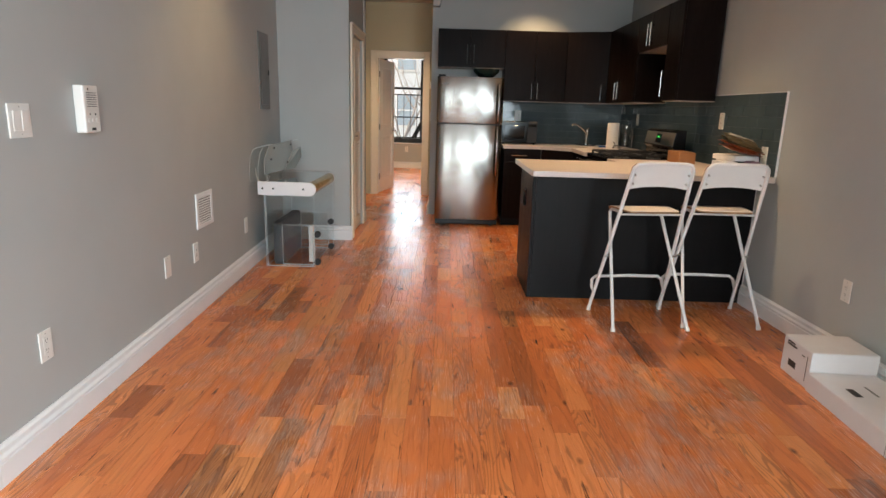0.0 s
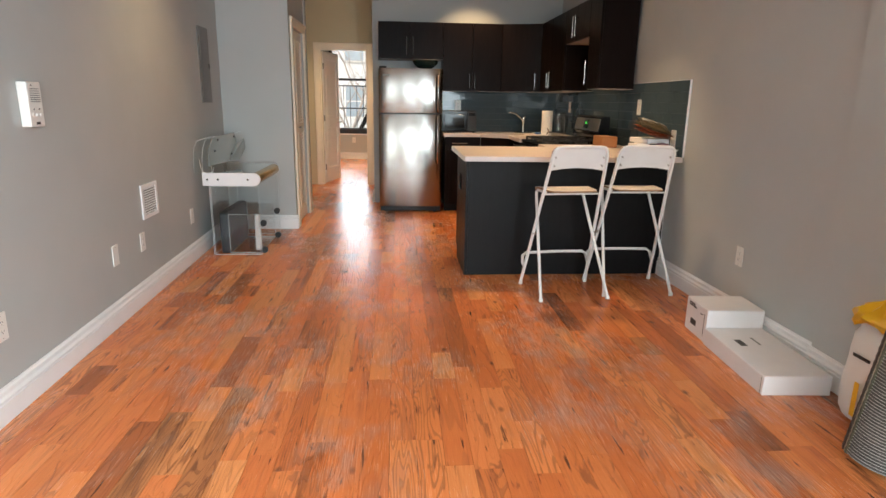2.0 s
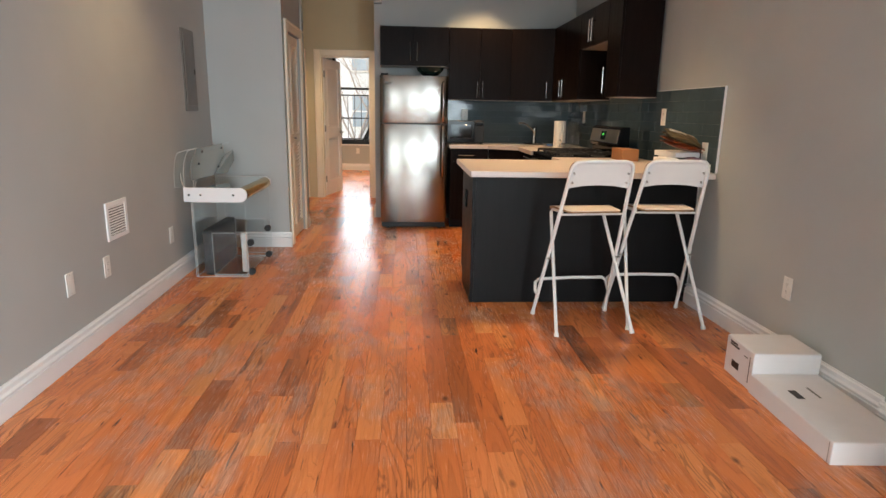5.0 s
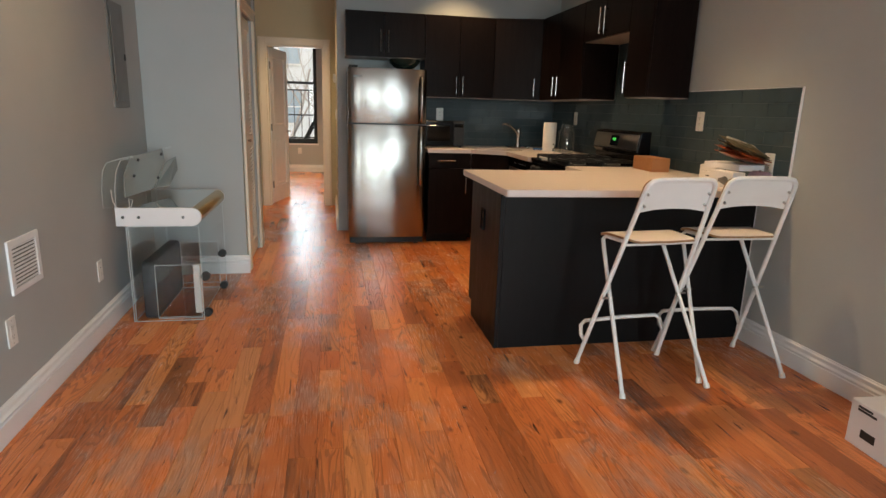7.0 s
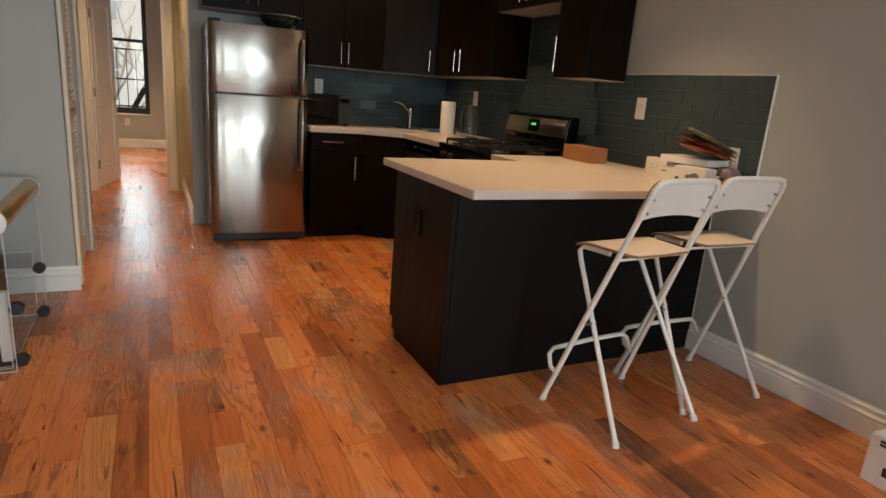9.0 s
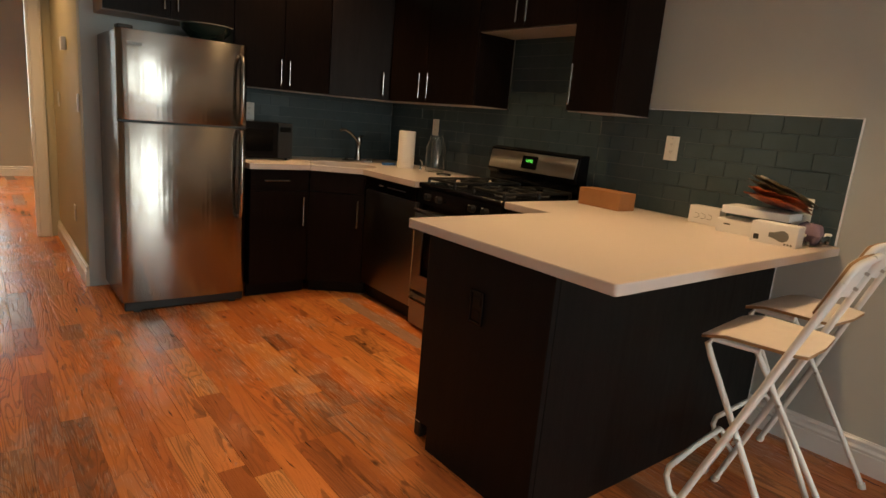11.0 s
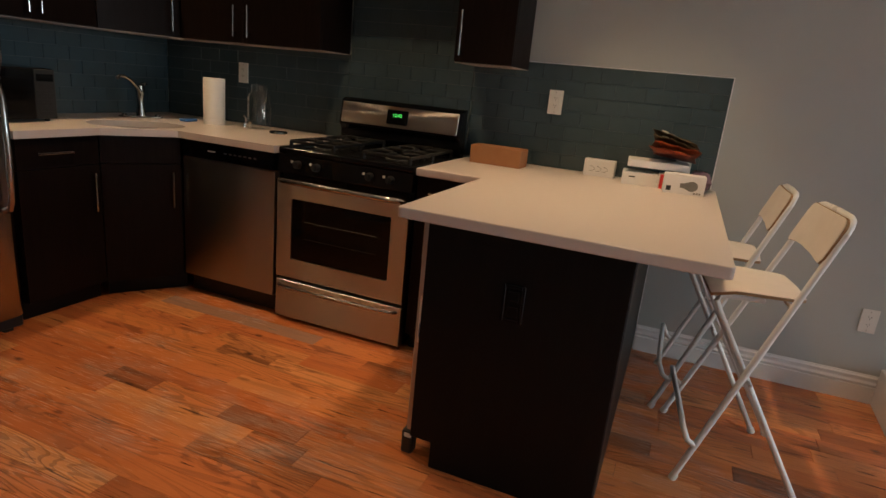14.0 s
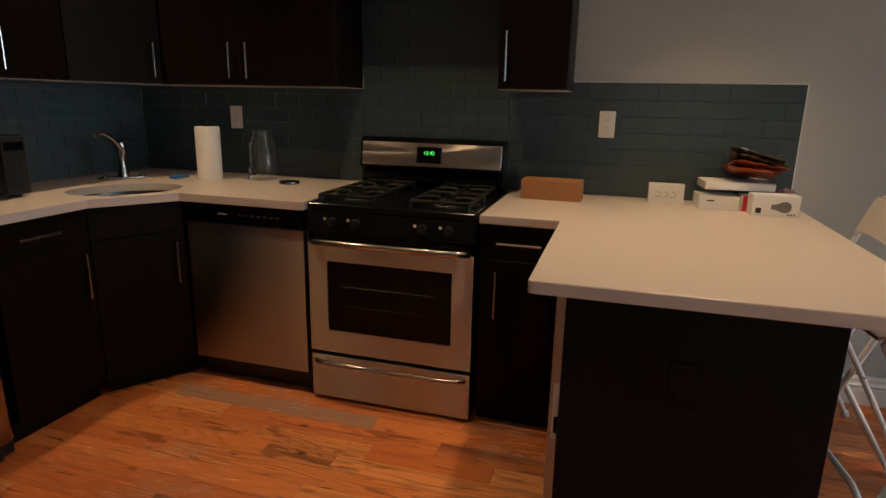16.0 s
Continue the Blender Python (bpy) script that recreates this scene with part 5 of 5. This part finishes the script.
part("cord", tube([(-1.56, 4.710, 0.80), (-1.555, 4.708, 0.74), (-1.54, 4.706, 0.70), (-1.50, 4.706, 0.69), (-1.46, 4.706, 0.705), (-1.45, 4.710, 0.74), (-1.47, 4.711, 0.75), (-1.47, 4.712, 0.70), (-1.53, 4.708, 0.66)], 0.002, 6), M_PLASTIC, va, "thin white cord", True)

vs = thing("vanity_stool", -1.3, 5.0, 0, "clear acrylic rolling stool tipped on its side with a dark pad", "stool")
S0, S1 = 4.76, 5.41
part("side_panel", box(-1.38, -1.13, S0, S0 + 0.012, 0.004, 0.34, 0.002), M_ACRYL, vs)
part("side_panel", box(-1.38, -1.13, S1 - 0.012, S1, 0.004, 0.34, 0.002), M_ACRYL, vs)
part("base_panel", box(-1.38, -1.13, S0 + 0.013, S1 - 0.013, 0.004, 0.016, 0.002), M_ACRYL, vs)
part("wood_block", box(-1.17, -1.128, S0 + 0.02, S0 + 0.06, 0.03, 0.335, 0.003), M_SEAT, vs, "pale upright bar")
part("pad", prism([(S0 + 0.0, 0.02), (S0 + 0.03, 0.0), (S1 - 0.03, 0.0), (S1, 0.03), (S1, 0.33), (S1 - 0.03, 0.36), (S0 + 0.03, 0.36), (S0, 0.34)], -1.455, -1.382, "x", 0.012), M_DARKPAD, vs, "dark padded seat", True)
for yy in (S0 + 0.03, S1 - 0.03):
    for zz in (0.030, 0.262):
        w_ = part("caster", tube([(-1.100, yy - 0.014, zz), (-1.100, yy + 0.014, zz)], [0.027, 0.027], 18), M_RUBBER, vs, "black ball caster", True)
        part("stem", tube([(-1.13, yy, zz), (-1.12, yy, zz)], 0.006, 8), M_CHROME, w_)

# Pale bars paint the brightness that clear acrylic shows along its edges.
M_EDGE_GLINT = material("polished_edge_glint", (0.62, 0.68, 0.68), 0.15, spec=0.8)
ARM = [(-1.615, 0.695), (-1.545, 0.695), (-1.545, 0.80), (-1.53, 0.90), (-1.50, 0.965), (-1.43, 0.985), (-1.43, 0.991), (-1.505, 0.972), (-1.575, 0.95), (-1.60, 0.90), (-1.612, 0.80)]
for o in [c_ for c_ in va.children if c_.name.startswith("mirror_frame")]:
    yy = V0 - 0.001 if (o.data.vertices[0].co.y + va.location.y) < 5.1 else V1 - 0.011
    part("edge", tube([(x, yy, z) for x, z in ARM], 0.0013, 6, closed=True), M_EDGE_GLINT, o, "polished edge, its glint painted pale")
for root in (va, vs):
    for o in list(root.children):
        if o.name.startswith(("side_panel", "back_panel", "base_panel", "back_sheet")):
            co = np.array([v.co[:] for v in o.data.vertices]) + np.array(root.location[:])
            lo, hi = co.min(0), co.max(0)
            thin = int(np.argmin(hi - lo))
            a, b = [k for k in range(3) if k != thin]
            mid = (lo + hi) / 2
            ring = []
            for p, q in ((lo[a], lo[b]), (hi[a], lo[b]), (hi[a], hi[b]), (lo[a], hi[b])):
                v = mid.copy()
                v[a], v[b] = p, q
                v[2] = max(v[2], 0.003)
                ring.append(Vector(v))
            bm = bmesh.new()
            for k in range(4):
                tube([ring[k], ring[(k + 1) % 4]], 0.0019, 6, bm=bm)
            part("edge", bm, M_EDGE_GLINT, o, "polished edge, its glint painted pale")

# ---- wall fittings ----
PL = "white wall plates"


def plate(name, centre, w, h, facing, kind, label, mat=M_PLASTIC):
    """A wall plate built facing -y, then turned; kind: outlet, switch, double_switch or blank."""
    t = thing(name, 0, 0, 0, label, "outlet" if kind == "outlet" else "switch" if "switch" in kind else "plate")
    part("cover", box(-w / 2, w / 2, -0.006, 0, -h / 2, h / 2, 0.002, 2), mat, t)
    if kind == "outlet":
        part("socket_body", box(-0.017, 0.017, -0.0075, -0.0062, -0.034, 0.034, 0.001), mat, t)
        for zz in (-0.019, 0.019):
            for xx in (-0.006, 0.006):
                part("slot", box(xx - 0.001, xx + 0.001, -0.0080, -0.0076, zz - 0.001, zz + 0.007), M_INK, t)
            part("slot", tube([(0, -0.0080, zz - 0.007), (0, -0.0076, zz - 0.007)], 0.0022, 8), M_INK, t)
    elif "switch" in kind:
        for xx in ((-0.023, 0.023) if "double" in kind else (0,)):
            bm = prism([(-0.0075, -0.034), (-0.0062, -0.034), (-0.0062, 0.034), (-0.011, 0.034)], xx - 0.016, xx + 0.016, "x", 0.001, seg=1)
            part("rocker", bm, mat, t)
    for zz in (-h / 2 + 0.012, h / 2 - 0.012):
        part("screw", tube([(0, -0.0068, zz), (0, -0.006, zz)], 0.003, 8), M_STEELH, t)
    t.matrix_basis = pose(*centre, 0, 0, facing)
    return t


WEST = 90 + 1.5
wx = lambda y: WL0[0] + (WL1[0] - WL0[0]) * (y - WL0[1]) / (WL1[1] - WL0[1]) + 0.001
plate("light_switch", (wx(2.128), 2.128, 1.21), 0.115, 0.118, WEST, "double_switch", "white double rocker switch plate by the entry")
plate("outlet", (wx(2.11), 2.11, 0.38), 0.072, 0.118, WEST, "outlet", "white wall outlet near the entry")
plate("outlet", (wx(3.18), 3.18, 0.40), 0.072, 0.118, WEST, "blank", "white cable plate low on the wall")
plate("outlet", (wx(3.58), 3.58, 0.387), 0.072, 0.118, WEST, "outlet", "white wall outlet below the vent")
plate("outlet", (wx(4.6), 4.6, 0.36), 0.072, 0.118, WEST, "outlet", "white wall outlet behind the vanity")
plate("outlet", (2.0995, 3.06, 0.41), 0.072, 0.118, -91.3, "outlet", "white wall outlet above the baseboard")
plate("outlet", (2.062, 4.705, 1.268), 0.075, 0.125, -90, "outlet", "white outlet on the tiled splashback")
plate("outlet", (2.062, 4.02, 1.05), 0.075, 0.125, -90, "outlet", "white outlet behind the packets")
plate("outlet", (2.062, 6.76, 1.247), 0.075, 0.125, -90, "outlet", "white outlet above the drink jar")
plate("outlet", (0.805, 7.411, 1.25), 0.075, 0.125, 0, "outlet", "white outlet above the microwave")
plate("light_switch", (-0.262, 7.59, 1.21), 0.072, 0.118, -90, "double_switch".replace("double_", ""), "white rocker switch in the hall")
plate("light_switch", (-0.262, 8.70, 1.205), 0.072, 0.118, -90, "switch", "white switch plate by the bedroom door")
plate("outlet", (-0.262, 7.99, 0.41), 0.072, 0.118, -90, "outlet", "white outlet low in the hall")
plate("outlet", (-0.93, 13.354, 0.42), 0.072, 0.118, 0, "outlet", "white outlet below the bedroom window")
th = thing("thermostat", -0.262, 8.13, 1.60, "small beige wall thermostat in the hall", "thermostat")
part("case", box(-0.295, -0.262, 8.09, 8.17, 1.56, 1.65, 0.006, 2), M_PLASTIC, th)

ic = thing("intercom", 0, 0, 0, "white wall intercom with a speaker grille and buttons", "intercom")
part("case", box(-0.055, 0.055, -0.042, 0, -0.095, 0.095, 0.006, 2), M_PLASTIC, ic)
for k in range(7):
    part("slot", box(-0.035, 0.035, -0.0438, -0.0422, 0.01 + 0.009 * k, 0.013 + 0.009 * k), M_PANEL, ic)
for k in range(3):
    part("button", tube([(-0.028 + 0.028 * k, -0.045, -0.045), (-0.028 + 0.028 * k, -0.0422, -0.045)], 0.009, 12), M_PLASTIC, ic)
for xx, zz in ((-0.02, 0.08), (0.02, -0.02), (-0.02, -0.02)):
    part("screw", tube([(xx, -0.0435, zz), (xx, -0.042, zz)], 0.004, 8), M_INK, ic)
part("label_strip", box(-0.015, 0.015, -0.0430, -0.0422, -0.085, -0.074), M_INK, ic)
ic.matrix_basis = pose(wx(2.52), 2.52, 1.25, 0, 0, WEST)


def vent(name, centre, w, h, facing, label, n):
    v = thing(name, 0, 0, 0, label, "vent")
    bm = bmesh.new()
    for b in ((-w / 2, w / 2, h / 2 - 0.025, h / 2), (-w / 2, w / 2, -h / 2, -h / 2 + 0.025), (-w / 2, -w / 2 + 0.03, -h / 2 + 0.025, h / 2 - 0.025), (w / 2 - 0.03, w / 2, -h / 2 + 0.025, h / 2 - 0.025)):
        box(b[0], b[1], -0.010, 0, b[2], b[3], 0.001, bm=bm)
    part("frame", bm, M_TRIM, v)
    part("backing", box(-w / 2 + 0.03, w / 2 - 0.03, -0.003, -0.001, -h / 2 + 0.025, h / 2 - 0.025), M_INK, v)
    me = None
    for k in range(n):
        zz = -h / 2 + 0.025 + (k + 0.5) * (h - 0.05) / n
        if me is None:
            o = part("slat", prism([(-0.009, 0.0), (-0.0085, -0.003), (-0.004, 0.003), (-0.0050, 0.006)], -w / 2 + 0.03, w / 2 - 0.03, "x"), M_TRIM, v)
            me = o.data
        else:
            o = new("slat", me)
            o.parent = v
        o.location.z = zz
    v.matrix_basis = pose(*centre, 0, 0, facing)


vent("air_vent", (wx(3.76), 3.76, 0.63), 0.27, 0.22, WEST, "white slatted return air vent low on the wall", 11)
vent("air_vent", (wx(3.80), 3.80, 2.13), 0.30, 0.15, WEST, "white slatted air vent high on the wall", 8)
ep = thing("electrical_panel", wx(5.2), 5.2, 1.25, "closed grey metal electrical panel in the wall", "electrical panel")
rim = box(wx(5.3) - 0.01, wx(5.3) + 0.014, 5.14, 5.41, 1.25, 1.88, 0.003)
part("frame", rim, M_PANEL, ep)
part("door", box(wx(5.3) + 0.0145, wx(5.3) + 0.020, 5.165, 5.385, 1.29, 1.84, 0.002), M_PANEL, ep)
part("latch", box(wx(5.3) + 0.0203, wx(5.3) + 0.026, 5.35, 5.37, 1.54, 1.58, 0.002), M_BLACKM, ep)

# ---- boxes, bag and mesh roll by the wall ----
lowb = thing("flat_pack_box", 1.9, 2.5, 0, "long low white carton lying on the floor by the wall", "box")
part("shell", box(1.725, 2.045, 2.10, 2.70, 0, 0.092, 0.002), M_WCARD, lowb)
part("lid", box(1.727, 2.043, 2.102, 2.698, 0.0925, 0.095, 0.001), M_WCARD, lowb)
part("print", box(1.80, 1.835, 2.45, 2.53, 0.0952, 0.0956), M_INK, lowb)
part("print", box(1.90, 1.912, 2.46, 2.56, 0.0952, 0.0956), M_PANEL, lowb)
part("seam", box(1.7245, 1.7249, 2.118, 2.121, 0.002, 0.09), M_PANEL, lowb)
lowb.rotation_euler[2] = radians(-3)
tb = thing("carton", 1.9, 2.8, 0, "taller white carton with black printed marks on its end", "box")
part("shell", box(1.73, 2.05, 2.705, 2.965, 0, 0.19, 0.002), M_WCARD, tb)
part("lid", box(1.732, 2.048, 2.707, 2.963, 0.1905, 0.193, 0.001), M_WCARD, tb)
for b in ((2.84, 2.93, 0.155, 0.165), (2.86, 2.93, 0.168, 0.178), (2.83, 2.90, 0.05, 0.085), (2.735, 2.74, 0.03, 0.16), (2.76, 2.79, 0.145, 0.15)):
    part("print", box(1.7292, 1.7298, *b), M_INK, tb)
tb.rotation_euler[2] = radians(-3)
tb.location.x += 0.02
bag = thing("pellet_bag", 2.0, 1.9, 0, "white printed plastic sack with a yellow twisted top", "bag")
bm = bmesh.new()
rings = []
for i in range(15):
    t = i / 14
    z = 0.012 + 0.43 * t
    w, d = 0.070 + 0.012 * math.sin(3 * t), 0.115 + 0.01 * math.sin(5 * t + 1)
    if i > 12:
        w, d = w * 0.8, d * 0.85
    if i == 0:
        w, d = w * 0.85, d * 0.9
    ring = []
    for k in range(28):
        a = 2 * math.pi * k / 28
        c_, s_ = math.cos(a), math.sin(a)
        f = 1 + 0.05 * noise.noise(Vector((c_ * 2, s_ * 2, z * 9)))
        ring.append(bm.verts.new((1.985 + w * f * math.copysign(abs(c_) ** 0.5, c_), 1.84 + d * f * math.copysign(abs(s_) ** 0.5, s_), z)))
    rings.append(ring)
for a, c in zip(rings, rings[1:]):
    for k in range(28):
        bm.faces.new((a[k], a[(k + 1) % 28], c[(k + 1) % 28], c[k]))
bm.faces.new(rings[0][::-1])
bm.faces.new(rings[-1])
part("sack", bm, M_PLASTIC, bag, "white plastic sack", True)
bm = bmesh.new()
rings = []
for i in range(9):
    t = i / 8
    r = 0.07 * (1 - t) + 0.03 + 0.025 * math.sin(t * 5)
    rings.append([bm.verts.new((1.975 + r * 0.8 * math.cos(2 * math.pi * k / 20) * (1 + 0.25 * math.sin(5 * k + i)), 1.855 + r * 1.2 * math.sin(2 * math.pi * k / 20) * (1 + 0.2 * math.cos(3 * k)), 0.44 + 0.10 * t + 0.012 * math.sin(k * 2.0))) for k in range(20)])
for a, c in zip(rings, rings[1:]):
    for k in range(20):
        bm.faces.new((a[k], a[(k + 1) % 20], c[(k + 1) % 20], c[k]))
bm.faces.new(rings[-1])
part("top_wrap", bm, M_YELLOW, bag, "crumpled yellow plastic top", True)
part("print", box(1.8915, 1.8925, 1.79, 1.88, 0.30, 0.314), M_INK, bag)
part("print", box(1.8915, 1.8925, 1.82, 1.845, 0.05, 0.20), M_YELLOW, bag)
bag.location.x += 0.018
RB, RT = Vector((1.815, 1.555, 0.03)), Vector((1.95, 1.47, 1.31))
rd = thing("rolled_rug", RB.x, RB.y, 0, "tall rolled grey woven rug in clear film leaning on the wall", "rug")
mrg = material("grey_rug_weave", (0.055, 0.06, 0.06), 0.5, var=0.4, scale=60, bump=0.8, bump_scale=260, coat=0.9)
mrg.node_tree.nodes["Principled BSDF"].inputs["Coat Roughness"].default_value = 0.12
ax = (RT - RB).normalized()
s_ = ax.cross(Vector((0, 1, 0))).normalized()
u_ = s_.cross(ax).normalized()
bm = bmesh.new()
rings = []
n = 150
for i in range(n + 1):
    c = RB.lerp(RT, i / n)
    r = 0.118 * (1 + 0.006 * math.sin(i * 0.5)) + (0.0022 if i % 2 else 0)
    rings.append([bm.verts.new(c + r * (math.cos(2 * math.pi * k / 36) * s_ + math.sin(2 * math.pi * k / 36) * u_)) for k in range(36)])
for a, c in zip(rings, rings[1:]):
    for k in range(36):
        bm.faces.new((a[k], a[(k + 1) % 36], c[(k + 1) % 36], c[k]))
bm.faces.new(rings[0][::-1])
bm.faces.new(rings[-1])
part("roll", bm, mrg, rd, "", True)
bm = bmesh.new()
for i in range(0, 112):
    c = RB.lerp(RT, (i + 0.5) / 112)
    tube([c + 0.1215 * (math.cos(2 * math.pi * k / 32) * s_ + math.sin(2 * math.pi * k / 32) * u_) for k in range(32)], 0.0012, 4, bm=bm, closed=True)
part("thread", bm, material("pale_thread", (0.40, 0.42, 0.41), 0.35, coat=0.7), rd, "pale cross threads", kind="stuff")
view = Vector((-0.84, -0.54, 0)) - ax * Vector((-0.84, -0.54, 0)).dot(ax)
view.normalize()
side = ax.cross(view).normalized()
edge_dir = (-side * 0.93 + view * 0.37).normalized() if (-side).x < side.x else (side * 0.93 + view * 0.37).normalized()
out_ = edge_dir.cross(ax).normalized()
out_ = out_ if out_.dot(view) > 0 else -out_
for off, wd, mt, lb in ((0.0, 0.018, "brown_binding", "brown woven edge binding"), (0.020, 0.004, "pale_cord", "pale edge cord"), (0.030, 0.010, "olive_binding", "olive edge stripe")):
    bm = bmesh.new()
    col = {"brown_binding": (0.085, 0.06, 0.045), "pale_cord": (0.40, 0.34, 0.25), "olive_binding": (0.05, 0.048, 0.022)}[mt]
    c0 = edge_dir * (0.116 - off * 0.25) + out_ * (off + 0.012)
    segs = 90
    vs_ = []
    for i in range(segs + 1):
        c = RB.lerp(RT, i / segs) + c0 + edge_dir * (0.0015 if i % 2 else 0.0)
        vs_.append([bm.verts.new(c - out_ * wd / 2 - edge_dir * 0.004), bm.verts.new(c + out_ * wd / 2 - edge_dir * 0.004), bm.verts.new(c + out_ * wd / 2 + edge_dir * 0.009), bm.verts.new(c - out_ * wd / 2 + edge_dir * 0.009)])
    for a, c in zip(vs_, vs_[1:]):
        for k in range(4):
            bm.faces.new((a[k], a[(k + 1) % 4], c[(k + 1) % 4], c[k]))
    bm.faces.new(vs_[0])
    bm.faces.new(vs_[-1][::-1])
    part("binding", bm, material(mt, col, 0.6, var=0.4, scale=80, bump=0.6, bump_scale=200, stretch=(1, 1, 3)), rd, lb)
bm = bmesh.new()
rr_ = random.Random(8)
rings = []
for i in range(4):
    c = RT + ax * (0.0, 0.012, 0.030, 0.042)[i]
    rings.append([bm.verts.new(c + (0.121, 0.118, 0.075, 0.03)[i] * (1 + rr_.uniform(-0.16, 0.16)) * (math.cos(2 * math.pi * k / 24) * s_ + math.sin(2 * math.pi * k / 24) * u_) + ax * rr_.uniform(-0.006, 0.010)) for k in range(24)])
for a, c in zip(rings, rings[1:]):
    for k in range(24):
        bm.faces.new((a[k], a[(k + 1) % 24], c[(k + 1) % 24], c[k]))
part("film", bm, thin_clear("crumpled_film", (0.92, 0.93, 0.93), 0.12), rd, "crumpled clear film end")

# ---- tiles and planks ----
TL, TH, TG = 0.1508, 0.0738, 0.0022
tile_mesh = {}
tr = random.Random(3)


def tile_run(wall_name, axis, at, a0, a1, z0, z1, facing):
    """Running-bond tiles on a backing; axis is the direction of the run."""
    back = struct(wall_name, box(a0, a1, at - 0.0002, at + 0.009, z0, z1) if axis == "x" else box(at - 0.0002, at + 0.0105, a0, a1, z0, z1), M_GROUT, "blue-grey glass subway tile splashback")
    k = 0
    z = z0
    while z < z1 - 0.01:
        h = min(TH, z1 - z - 0.001)
        a = a0 - (TL + TG) * (0.5 if k % 2 else 0.0)
        while a < a1 - 0.004:
            lo, hi = max(a, a0 + 0.001), min(a + TL, a1 - 0.001)
            if hi - lo > 0.008:
                key = (axis, round(hi - lo, 4), round(h, 4))
                if key not in tile_mesh:
                    w = hi - lo
                    bm = box(0, w, -0.0045, 0.0025, 0, h, 0.0011, 2) if axis == "x" else box(-0.0045, 0.0025, 0, w, 0, h, 0.0011, 2)
                    o = part("tile", bm, M_TILE, back)
                    tile_mesh[key] = o.data
                    for p in o.data.polygons:
                        p.use_smooth = p.area < 0.0004
                else:
                    o = new("tile", tile_mesh[key])
                    o.parent = back
                o.location = (lo, at, z + 0.001) if axis == "x" else (at, lo, z + 0.001)
                o.rotation_euler = (max(-0.02, min(0.02, tr.gauss(0, 0.010))), 0, max(-0.018, min(0.018, tr.gauss(0, 0.010)))) if axis == "x" else (0, max(-0.02, min(0.02, tr.gauss(0, 0.010))), max(-0.018, min(0.018, tr.gauss(0, 0.010))))
            a += TL + TG
        z += TH + TG
        k += 1
    return back


tile_run("splashback", "y", 2.07, 3.875, 5.182, CT + 0.001, 1.461, 0)
tile_run("splashback", "y", 2.07, 5.184, 5.969, CT + 0.001, 1.871, 0)
tile_run("splashback", "y", 2.07, 5.971, 7.416, CT + 0.001, UB - 0.001, 0)
tile_run("splashback", "x", 7.42, 0.587, 2.066, CT + 0.001, UB - 0.001, 0)
struct("trim", box(2.068, 2.082, 3.8695, 3.8745, CT + 0.001, 1.4665, 0.001), M_TRIM, "white tile edge strip")
struct("trim", box(2.072, 2.0825, 3.875, 4.873, 1.4623, 1.4665, 0.001), M_TRIM, "white caulked top edge")

rp = random.Random(11)
PW = 0.1035
plank_mesh = {}
near, rest = [], []
x = -3.1
row = 0
while x < 2.2:
    y = -2.6 - rp.uniform(0, 1.0)
    while y < 13.4:
        ln = rp.choice((0.24, 0.3, 0.36, 0.42, 0.5, 0.6, 0.7, 0.85, 1.0, 1.3))
        a, b = max(y, -2.6), min(y + ln, 13.35)
        y += ln
        if b - a < 0.03:
            continue
        cx, cy = x + PW / 2, (a + b) / 2
        if cy > 5.9 and cx < -2.3 and cy < 9:
            continue
        (near if (-1.2 < cx < 1.5 and 1.0 < cy < 4.6) else rest).append((x, a, b))
    x += PW
    row += 1
rest += near[300:]
near = near[:300]
for x, a, b in near:
    ln = round(b - a, 3)
    if ln not in plank_mesh:
        bm = bmesh.new()
        g_, bv = 0.0005, 0.0008
        lo = [bm.verts.new(p) for p in ((g_, g_, -0.012), (PW - g_, g_, -0.012), (PW - g_, ln - g_, -0.012), (g_, ln - g_, -0.012))]
        md = [bm.verts.new((v.co.x, v.co.y, -bv)) for v in lo]
        hi = [bm.verts.new((v.co.x + (bv if v.co.x < 0.05 else -bv), v.co.y + (bv if v.co.y < ln / 2 else -bv), 0)) for v in lo]
        bm.faces.new(hi)
        for p, q in ((lo, md), (md, hi)):
            for k in range(4):
                bm.faces.new((p[k], p[(k + 1) % 4], q[(k + 1) % 4], q[k]))
        o = part("plank", bm, M_PLANK, sub)
        plank_mesh[ln] = o.data
    else:
        o = new("plank", plank_mesh[ln])
        o.parent = sub
    o.location = (x, a, rp.uniform(-0.0004, 0.0))
V, F = [], []
for x, a, b in rest:
    g_, bv, dz = 0.0005, 0.0008, rp.uniform(-0.0004, 0.0)
    i = len(V)
    c4 = [(x + g_, a + g_), (x + PW - g_, a + g_), (x + PW - g_, b - g_), (x + g_, b - g_)]
    V += [(p, q, -0.012) for p, q in c4] + [(p, q, -bv + dz) for p, q in c4]
    V += [(p + (bv if k in (0, 3) else -bv), q + (bv if k < 2 else -bv), dz) for k, (p, q) in enumerate(c4)]
    F.append((i + 8, i + 9, i + 10, i + 11))
    for s in (0, 4):
        F += [(i + s + k, i + s + (k + 1) % 4, i + s + 4 + (k + 1) % 4, i + s + 4 + k) for k in range(4)]
me = bpy.data.meshes.new("planks")
me.from_pydata(V, [], F)
part("planks", me, M_PLANK, sub, "reclaimed oak floor strips", kind="stuff")
